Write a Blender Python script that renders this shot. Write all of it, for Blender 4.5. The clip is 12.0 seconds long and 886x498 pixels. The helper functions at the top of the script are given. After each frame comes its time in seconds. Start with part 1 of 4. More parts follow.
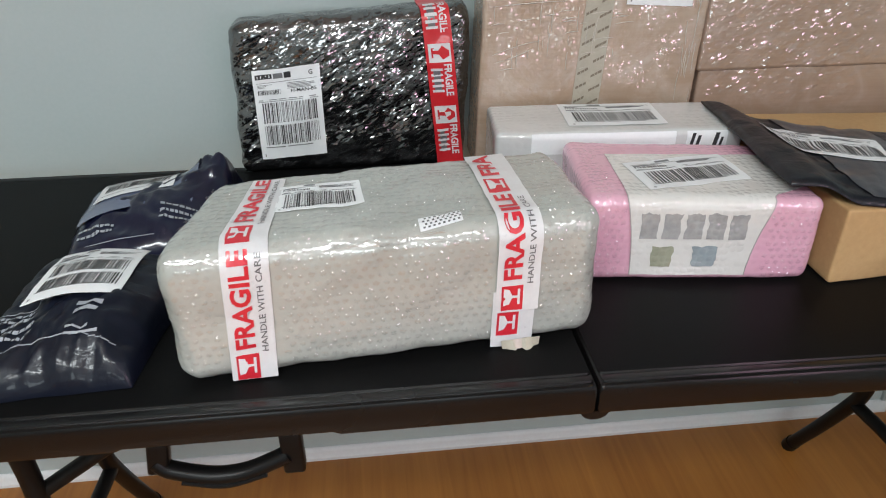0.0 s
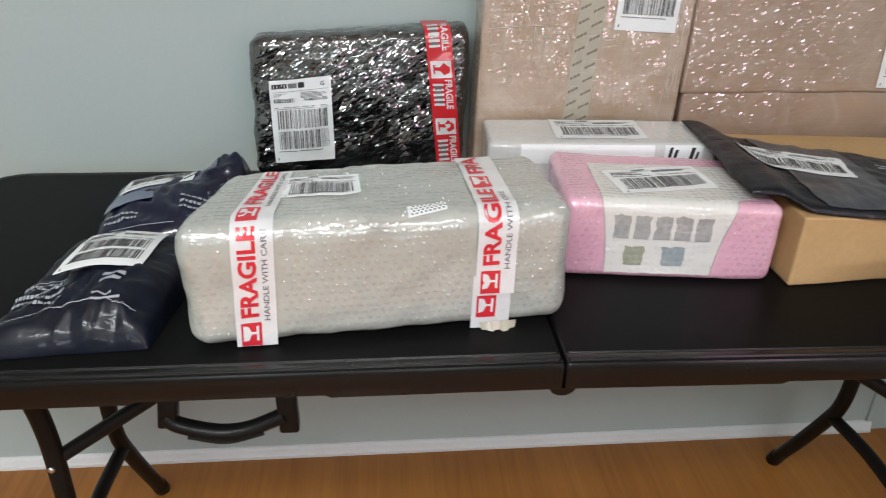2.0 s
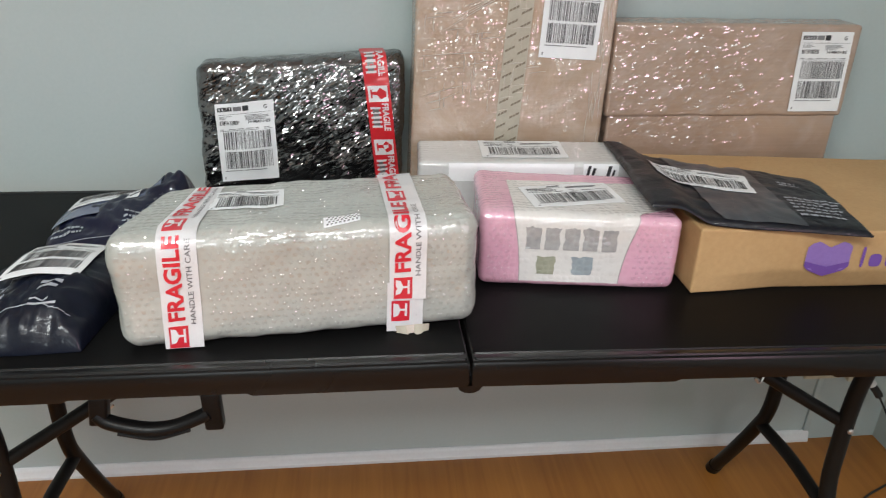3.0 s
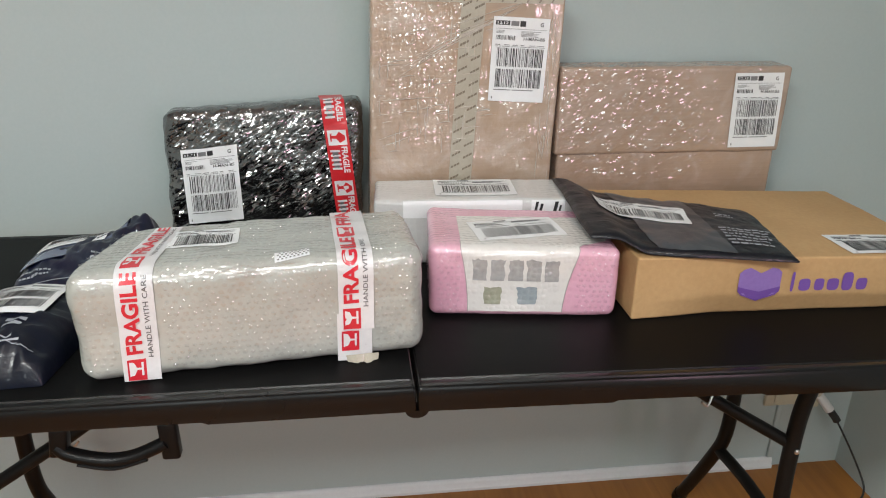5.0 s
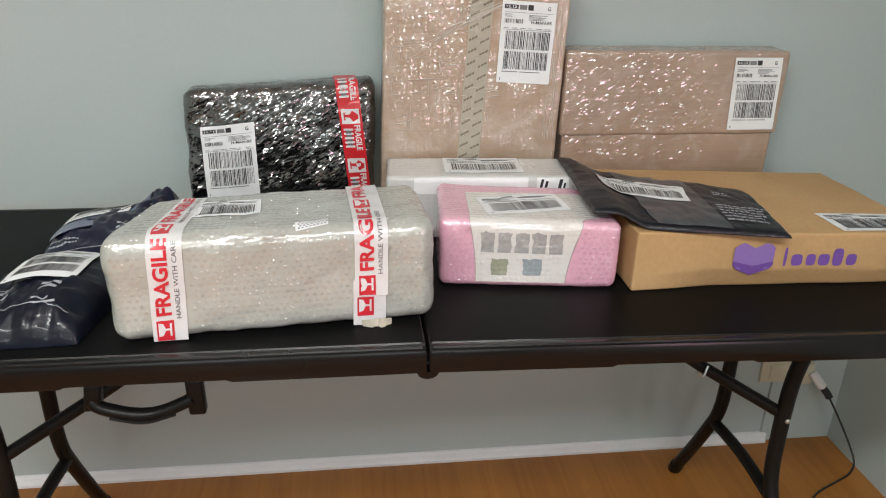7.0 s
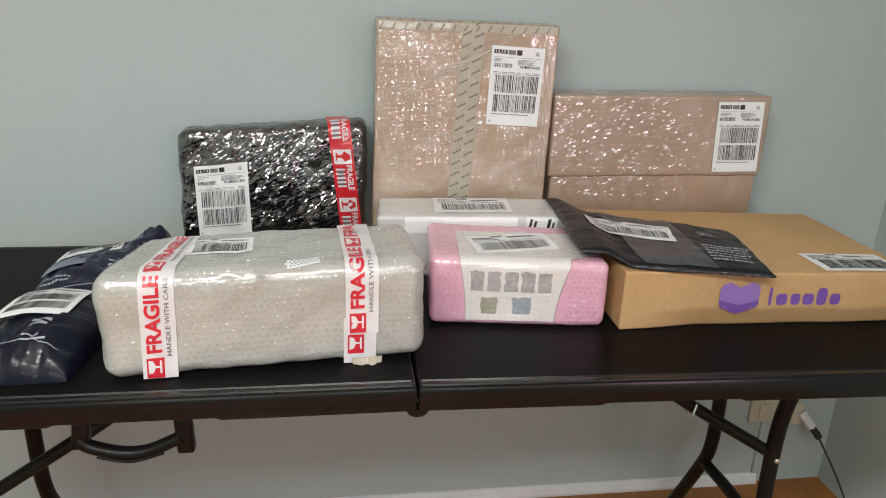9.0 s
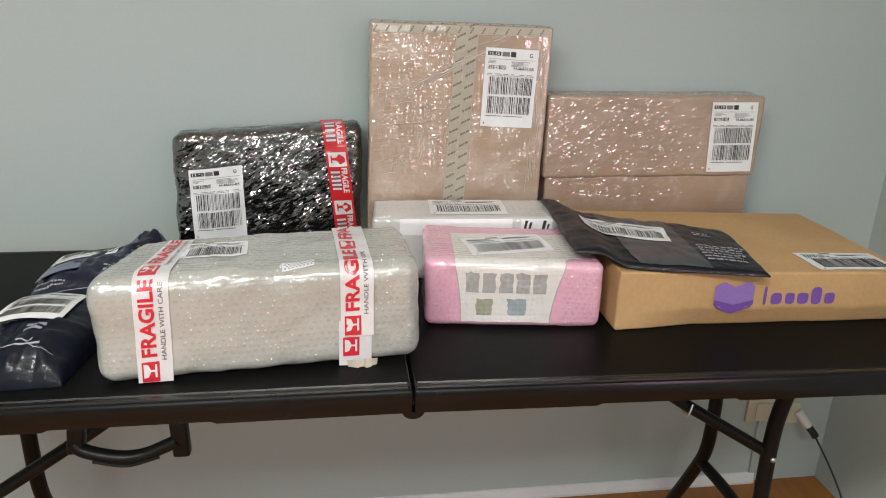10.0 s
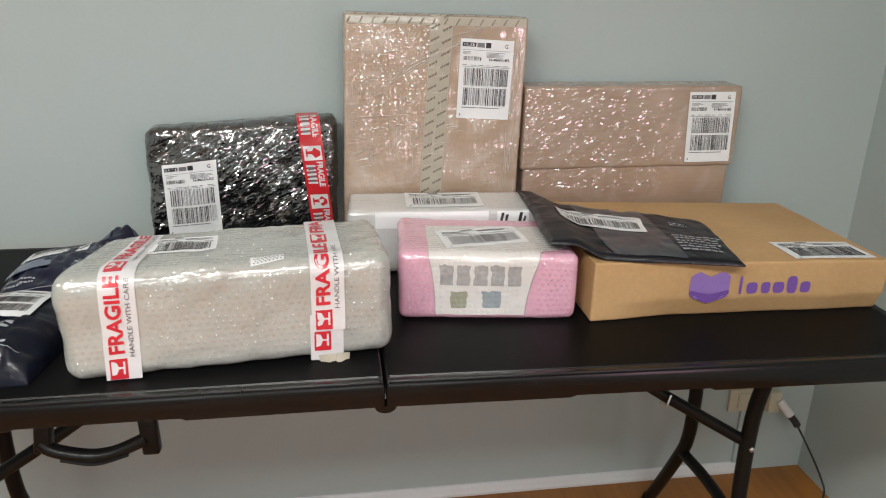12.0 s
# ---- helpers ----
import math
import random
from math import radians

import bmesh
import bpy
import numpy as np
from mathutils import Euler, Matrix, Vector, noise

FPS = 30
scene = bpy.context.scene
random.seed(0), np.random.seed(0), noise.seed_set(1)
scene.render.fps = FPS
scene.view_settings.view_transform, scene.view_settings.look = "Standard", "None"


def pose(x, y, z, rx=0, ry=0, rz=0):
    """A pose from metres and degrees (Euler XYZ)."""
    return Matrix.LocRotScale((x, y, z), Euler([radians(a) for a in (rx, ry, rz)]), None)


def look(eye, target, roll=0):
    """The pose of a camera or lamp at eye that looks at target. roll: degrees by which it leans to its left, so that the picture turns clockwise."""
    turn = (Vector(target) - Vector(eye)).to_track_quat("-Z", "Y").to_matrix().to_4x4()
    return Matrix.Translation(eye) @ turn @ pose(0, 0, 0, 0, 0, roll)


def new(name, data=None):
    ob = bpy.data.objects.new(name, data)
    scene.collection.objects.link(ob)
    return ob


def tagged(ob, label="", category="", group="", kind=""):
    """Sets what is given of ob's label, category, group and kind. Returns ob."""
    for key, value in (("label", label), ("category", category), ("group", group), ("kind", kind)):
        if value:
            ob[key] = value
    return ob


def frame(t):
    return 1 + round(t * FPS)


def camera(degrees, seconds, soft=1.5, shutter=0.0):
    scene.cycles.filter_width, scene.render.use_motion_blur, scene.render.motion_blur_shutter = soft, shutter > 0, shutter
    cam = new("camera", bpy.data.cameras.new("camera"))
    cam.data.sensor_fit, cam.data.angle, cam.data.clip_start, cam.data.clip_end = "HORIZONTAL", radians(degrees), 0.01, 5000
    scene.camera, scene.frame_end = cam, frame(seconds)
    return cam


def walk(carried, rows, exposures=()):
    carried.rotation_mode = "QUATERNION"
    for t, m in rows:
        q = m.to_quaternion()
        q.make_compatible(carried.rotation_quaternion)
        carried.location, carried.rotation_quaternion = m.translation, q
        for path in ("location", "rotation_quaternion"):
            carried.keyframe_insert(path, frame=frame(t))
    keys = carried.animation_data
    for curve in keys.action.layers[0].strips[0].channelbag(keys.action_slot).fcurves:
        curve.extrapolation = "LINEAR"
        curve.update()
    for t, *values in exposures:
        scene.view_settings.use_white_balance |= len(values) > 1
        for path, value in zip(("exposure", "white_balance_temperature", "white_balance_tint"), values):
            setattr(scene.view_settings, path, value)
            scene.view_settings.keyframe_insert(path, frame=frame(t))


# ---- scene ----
cam = camera(62.4, 12.0, 1.05, 0.6)
PATH = [
    (0, (-0.229, -0.558, 1.241), (-0.027, 1.159, 0.236), -0.0),
    (0.5, (-0.244, -0.591, 1.239), (-0.039, 1.136, 0.251), 0.2),
    (1, (-0.253, -0.615, 1.237), (-0.034, 1.103, 0.236), -0.1),
    (1.5, (-0.249, -0.635, 1.238), (-0.051, 1.111, 0.282), 1.2),
    (2, (-0.206, -0.663, 1.241), (-0.043, 1.099, 0.31), 1.2),
    (2.5, (-0.158, -0.707, 1.241), (0.011, 1.074, 0.345), 1.4),
    (3, (-0.122, -0.743, 1.256), (0.077, 1.048, 0.388), 1.5),
    (3.5, (-0.099, -0.763, 1.258), (0.12, 1.04, 0.421), 1.0),
    (3.7, (-0.083, -0.767, 1.261), (0.139, 1.036, 0.424), 0.7),
    (5.3, (-0.071, -0.819, 1.268), (0.163, 1.019, 0.516), 0.7),
    (5.5, (-0.073, -0.828, 1.269), (0.15, 1.01, 0.514), 0.6),
    (6, (-0.075, -0.842, 1.266), (0.175, 0.988, 0.499), 1.3),
    (6.5, (-0.082, -0.849, 1.264), (0.156, 0.976, 0.48), 1.2),
    (7, (-0.091, -0.866, 1.268), (0.136, 0.956, 0.475), 1.2),
    (7.5, (-0.094, -0.88, 1.268), (0.13, 0.946, 0.484), 1.3),
    (7.7, (-0.096, -0.881, 1.267), (0.136, 0.959, 0.517), 1.5),
    (9.5, (-0.09, -0.879, 1.272), (0.17, 0.981, 0.584), 1.5),
    (10, (-0.088, -0.881, 1.271), (0.174, 0.979, 0.586), 1.3),
    (10.5, (-0.082, -0.878, 1.268), (0.163, 0.981, 0.575), 0.7),
    (11, (-0.075, -0.879, 1.266), (0.17, 0.985, 0.583), 0.5),
    (11.5, (-0.07, -0.879, 1.269), (0.189, 0.976, 0.568), 0.5),
    (12, (-0.057, -0.878, 1.266), (0.225, 0.974, 0.567), 0.9),
]
walk(cam, [(t, look(eye, target, roll)) for t, eye, target, roll in PATH], [(0, -0.12, 6050, 3), (1, -0.04, 6100, 3), (3.5, -0.06, 6250, 4), (7.5, -0.05, 6450, 4), (12, -0.07, 6500, 5)])

# ---- world and light ----
world = bpy.data.worlds.new("room_world")
world.use_nodes = True
world.node_tree.nodes["Background"].inputs[0].default_value = (0.9, 0.95, 1.0, 1)
world.node_tree.nodes["Background"].inputs[1].default_value = 0.05
scene.world = world


def ceiling_lamp(x, y, z, w, d, watts, color):
    data = bpy.data.lights.new("ceiling_lamp_light", "AREA")
    data.shape, data.size, data.size_y, data.energy, data.color = "RECTANGLE", w, d, watts, color
    ob = new("ceiling_lamp_light", data)
    ob.matrix_world = pose(x, y, z)
    return ob


LAMPS = [(-0.95, -1.50, 1.20, 0.30, 54, (1.0, 0.99, 0.97)), (0.15, -2.00, 1.20, 0.30, 31, (1.0, 0.99, 0.98))]
CEIL = 2.55
for lx, ly, lw, ld, watts, col in LAMPS:
    ceiling_lamp(lx, ly, CEIL - 0.075, lw, ld, watts, col)


def window_light(m, w, h, watts, color):
    """Area light added in an unseen, assumed opening, for film glints and fill."""
    data = bpy.data.lights.new("window_light", "AREA")
    data.shape, data.size, data.size_y, data.energy, data.color = "RECTANGLE", w, h, watts, color
    new("window_light", data).matrix_world = m


# Two assumed openings behind the camera, added for glints and low frontal light.
ADDED_WINDOWS = [(-1.45, 20, (0.95, 0.99, 1.0)), (0.45, 15, (0.97, 0.99, 1.0))]
for wx, watts, col in ADDED_WINDOWS:
    window_light(pose(wx, -5.60, 1.65, 90, 0, 0), 0.80, 0.90, watts, col)
# Pink light added for rosy glints on the wide carton; its source is unseen.
window_light(pose(1.20, -1.70, 1.25, 90, 0, 90), 0.50, 0.90, 15, (1.0, 0.58, 0.74))


# ---- materials ----
class Nodes:
    """Small builder for one node material."""

    def __init__(self, name):
        self.mat = bpy.data.materials.new(name)
        self.mat.use_nodes = True
        self.tree = self.mat.node_tree
        self.bsdf = self.tree.nodes["Principled BSDF"]
        self.coord = self.tree.nodes.new("ShaderNodeTexCoord").outputs["Object"]

    def add(self, kind, **values):
        node = self.tree.nodes.new("ShaderNode" + kind)
        for key, value in values.items():
            node.inputs[key].default_value = value
        return node

    def link(self, a, b):
        self.tree.links.new(a, b)

    def mapped(self, scale):
        node = self.add("Mapping", Scale=scale)
        self.link(self.coord, node.inputs["Vector"])
        return node.outputs["Vector"]

    def noise(self, scale, detail=4.0, rough=0.55, vector=None, distortion=0.0):
        node = self.add("TexNoise", Scale=scale, Detail=detail, Roughness=rough, Distortion=distortion)
        self.link(vector or self.coord, node.inputs["Vector"])
        return node.outputs["Fac"]

    def ramp(self, fac, a, b, lo=0.3, hi=0.7):
        node = self.add("ValToRGB")
        e = node.color_ramp.elements
        e[0].position, e[1].position = lo, hi
        e[0].color, e[1].color = (*a, 1), (*b, 1)
        self.link(fac, node.inputs["Fac"])
        return node.outputs["Color"]

    def mix(self, fac, a, b, kind="MIX"):
        node = self.tree.nodes.new("ShaderNodeMix")
        node.data_type, node.blend_type = "RGBA", kind
        for value, slot in ((fac, 0), (a, 6), (b, 7)):
            if isinstance(value, (int, float)):
                node.inputs[slot].default_value = value
            elif isinstance(value, tuple):
                node.inputs[slot].default_value = (*value, 1)
            else:
                self.link(value, node.inputs[slot])
        return node.outputs[2]

    def math(self, kind, a, b=0.0):
        node = self.tree.nodes.new("ShaderNodeMath")
        node.operation = kind
        for value, slot in ((a, 0), (b, 1)):
            if isinstance(value, (int, float)):
                node.inputs[slot].default_value = value
            else:
                self.link(value, node.inputs[slot])
        return node.outputs[0]

    def bump(self, height, strength, distance, under=None):
        node = self.add("Bump", Strength=strength, Distance=distance)
        self.link(height, node.inputs["Height"])
        if under is not None:
            self.link(under, node.inputs["Normal"])
        return node.outputs["Normal"]

    def set(self, **values):
        for key, value in values.items():
            slot = self.bsdf.inputs[key.replace("_", " ")]
            if isinstance(value, (int, float)):
                slot.default_value = value
            elif isinstance(value, tuple):
                slot.default_value = (*value, 1)
            else:
                self.link(value, slot)
        return self.mat


def surface(name, a, b, rough=0.6, scale=6.0, grain=220.0, bump=0.1, depth=0.001, metal=0.0, coat=0.0, spec=0.5):
    """A matt or satin surface: two colours mixed by a large and a fine noise, with fine relief."""
    n = Nodes(name)
    big, fine = n.noise(scale), n.noise(grain, 3.0)
    mixed = n.math("ADD", n.math("MULTIPLY", big, 0.65), n.math("MULTIPLY", fine, 0.35))
    r = n.math("ADD", n.math("MULTIPLY", big, 0.16), rough - 0.08)
    return n.set(Base_Color=n.ramp(mixed, a, b), Roughness=r, Metallic=metal, Coat_Weight=coat, Specular_IOR_Level=spec, Normal=n.bump(fine, bump, depth))


def film_wrinkles(n, scale=26.0, stretch=(1.0, 1.0, 1.0), turn=0.0, fine=0.3):
    """Relief of tight plastic film: ridged folds over finer crinkles."""
    node = n.add("Mapping", Scale=stretch, Rotation=(0.0, turn, 0.0))
    n.link(n.coord, node.inputs["Vector"])
    v = node.outputs["Vector"]
    a = n.noise(scale, 2.0, 0.5, v, 0.8)
    ridge = n.math("ABSOLUTE", n.math("SUBTRACT", a, 0.5))
    b = n.noise(scale * 3.2, 2.0, 0.5, v, 0.5)
    ridge2 = n.math("ABSOLUTE", n.math("SUBTRACT", b, 0.5))
    return n.math("ADD", ridge, n.math("MULTIPLY", ridge2, fine))


def facets(n, layers, busy=1.0):
    """Normals of crumpled clear film: small flat facets, each tilted its own way; layers: scale, stretch, turn and tilt."""
    total = None
    for scale, stretch, turn, tilt in layers:
        wob = n.add("TexNoise", Scale=scale * 0.35, Detail=2.0)
        n.link(n.coord, wob.inputs["Vector"])
        moved = n.tree.nodes.new("ShaderNodeMix")
        moved.data_type, moved.blend_type = "RGBA", "ADD"
        moved.inputs[0].default_value = 2.2 / scale
        n.link(n.coord, moved.inputs[6])
        n.link(wob.outputs["Color"], moved.inputs[7])
        spin = n.add("Mapping", Rotation=(0.0, turn, 0.0))
        n.link(moved.outputs[2], spin.inputs["Vector"])
        wide = n.add("Mapping", Scale=stretch)
        n.link(spin.outputs["Vector"], wide.inputs["Vector"])
        cell = n.add("TexVoronoi", Scale=scale)
        n.link(wide.outputs["Vector"], cell.inputs["Vector"])
        lean = n.tree.nodes.new("ShaderNodeVectorMath")
        lean.operation = "SUBTRACT"
        n.link(cell.outputs["Color"], lean.inputs[0])
        lean.inputs[1].default_value = (0.5, 0.5, 0.5)
        size = n.tree.nodes.new("ShaderNodeVectorMath")
        size.operation = "SCALE"
        n.link(lean.outputs[0], size.inputs[0])
        n.link(n.math("MULTIPLY", busy, tilt), size.inputs["Scale"])
        both = n.tree.nodes.new("ShaderNodeVectorMath")
        both.operation = "ADD"
        n.link(total or n.tree.nodes.new("ShaderNodeNewGeometry").outputs["Normal"], both.inputs[0])
        n.link(size.outputs[0], both.inputs[1])
        total = both.outputs[0]
    unit = n.tree.nodes.new("ShaderNodeVectorMath")
    unit.operation = "NORMALIZE"
    n.link(total, unit.inputs[0])
    return unit.outputs[0]


def wrapped_card(name, a, b, tint, layers, haze, calm, knot):
    """Corrugated card under clear stretch film; layers: facets of a scale, stretch, turn and tilt; calm: the film's tilt where it lies smooth; knot: a place round which it is crumpled most, and how far."""
    n = Nodes(name)
    busy = n.ramp(n.noise(8.0, 4.0, 0.62, n.coord, 1.4), (calm, calm, calm), (1, 1, 1), 0.42, 0.60)
    away = n.tree.nodes.new("ShaderNodeVectorMath")
    away.operation = "DISTANCE"
    n.link(n.coord, away.inputs[0])
    away.inputs[1].default_value = knot[:3]
    busy = n.math("MAXIMUM", n.math("MULTIPLY", busy, 0.55), n.math("MULTIPLY", n.ramp(n.math("ADD", away.outputs["Value"], n.math("MULTIPLY", n.noise(12.0), 0.12)), (1, 1, 1), (0, 0, 0), 0.06 + 0.3 * knot[3], 0.06 + knot[3]), 1.0))
    flute = n.noise(1.0, 2.0, 0.5, n.mapped((9.0, 9.0, 260.0)))
    base = n.ramp(n.math("ADD", n.math("MULTIPLY", n.noise(7.0), 0.7), n.math("MULTIPLY", flute, 0.3)), a, b)
    cloudy = n.ramp(n.noise(8.0, 6.0, 0.68, n.coord, 1.8), (0, 0, 0), (1, 1, 1), 0.46, 0.70)
    base = n.mix(n.math("MULTIPLY", cloudy, haze), base, (0.66, 0.58, 0.53))
    return n.set(Base_Color=base, Roughness=0.6, Coat_Weight=1.0, Coat_Roughness=0.095, Coat_IOR=2.3, Coat_Tint=tint,
                 Normal=n.bump(flute, 0.12, 0.001), Coat_Normal=facets(n, layers, busy))


def bubble_wrap(name, a, b, size=0.0098, strength=0.75, coat=1.0, patchy=0.3):
    """Clear bubble wrap pressed on a plain parcel: rows of round bubbles that glint."""
    n = Nodes(name)
    wob = n.add("TexNoise", Scale=14.0, Detail=2.0)
    n.link(n.coord, wob.inputs["Vector"])
    moved = n.tree.nodes.new("ShaderNodeMix")
    moved.data_type, moved.blend_type = "RGBA", "ADD"
    moved.inputs[0].default_value = 0.018
    n.link(n.coord, moved.inputs[6])
    n.link(wob.outputs["Color"], moved.inputs[7])
    vor = n.add("TexVoronoi", Scale=1.0 / size, Randomness=0.35)
    n.link(moved.outputs[2], vor.inputs["Vector"])
    dome = n.math("SUBTRACT", 1.0, n.math("POWER", n.math("MINIMUM", n.math("MULTIPLY", vor.outputs["Distance"], 1.9), 1.0), 2.0))
    folds = film_wrinkles(n, 16.0)
    base = n.ramp(n.math("ADD", n.math("MULTIPLY", n.noise(9.0), 0.7), n.math("MULTIPLY", n.noise(120.0), 0.3)), a, b)
    clear = n.ramp(dome, (0.0, 0.0, 0.0), (1, 1, 1), 0.05, 0.6)
    base = n.mix(n.math("MULTIPLY", clear, patchy), base, n.mix(1.0, base, (0.8, 0.78, 0.75), "MULTIPLY"))
    puff = n.ramp(n.noise(34.0, 2.0), (0.45, 0.45, 0.45), (1, 1, 1), 0.40, 0.60)
    both = n.math("ADD", n.math("MULTIPLY", dome, puff), n.math("MULTIPLY", folds, 0.9))
    return n.set(Base_Color=base, Roughness=0.55, Coat_Weight=coat, Coat_Roughness=0.05, Coat_IOR=2.0,
                 Normal=n.bump(dome, 0.10, 0.002), Coat_Normal=n.bump(both, 1.0, strength * 0.0024))


def clear_film(name, share=0.14, rough=0.07):
    """Thin clear plastic: lets nearly all light through and glints."""
    n = Nodes(name)
    out = n.tree.nodes["Material Output"]
    n.tree.nodes.remove(n.bsdf)
    gloss = n.add("BsdfGlossy", Color=(1, 1, 1, 1), Roughness=rough)
    n.link(n.bump(n.noise(500.0, 2.0), 0.15, 0.0004), gloss.inputs["Normal"])
    both = n.add("MixShader", Fac=share)
    n.link(n.tree.nodes.new("ShaderNodeBsdfTransparent").outputs[0], both.inputs[1])
    n.link(gloss.outputs[0], both.inputs[2])
    n.link(both.outputs[0], out.inputs["Surface"])
    return n.mat


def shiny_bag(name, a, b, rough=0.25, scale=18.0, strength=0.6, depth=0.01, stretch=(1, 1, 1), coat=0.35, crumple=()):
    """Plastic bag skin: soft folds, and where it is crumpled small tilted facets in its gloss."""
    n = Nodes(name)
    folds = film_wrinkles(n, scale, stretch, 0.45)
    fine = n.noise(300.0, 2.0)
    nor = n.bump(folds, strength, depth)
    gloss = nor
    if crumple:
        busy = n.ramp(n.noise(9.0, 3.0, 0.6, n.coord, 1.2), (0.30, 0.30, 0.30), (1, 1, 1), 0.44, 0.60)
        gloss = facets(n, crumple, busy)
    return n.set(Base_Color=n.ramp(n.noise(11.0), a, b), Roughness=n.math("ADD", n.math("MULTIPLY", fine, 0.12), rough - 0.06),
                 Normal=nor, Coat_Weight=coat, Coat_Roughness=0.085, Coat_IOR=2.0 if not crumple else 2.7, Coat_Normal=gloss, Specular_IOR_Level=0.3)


def floor_wood():
    n = Nodes("floor_laminate")
    grain = n.noise(1.0, 6.0, 0.6, n.mapped((55.0, 2.2, 1.0)), 0.6)
    band = n.noise(1.0, 3.0, 0.5, n.mapped((7.0, 0.9, 1.0)), 0.4)
    tone = n.math("ADD", n.math("MULTIPLY", grain, 0.5), n.math("MULTIPLY", band, 0.5))
    col = n.ramp(tone, (0.23, 0.082, 0.014), (0.42, 0.178, 0.036), 0.3, 0.75)
    return n.set(Base_Color=col, Roughness=n.math("ADD", n.math("MULTIPLY", grain, 0.2), 0.28), Normal=n.bump(grain, 0.06, 0.001))


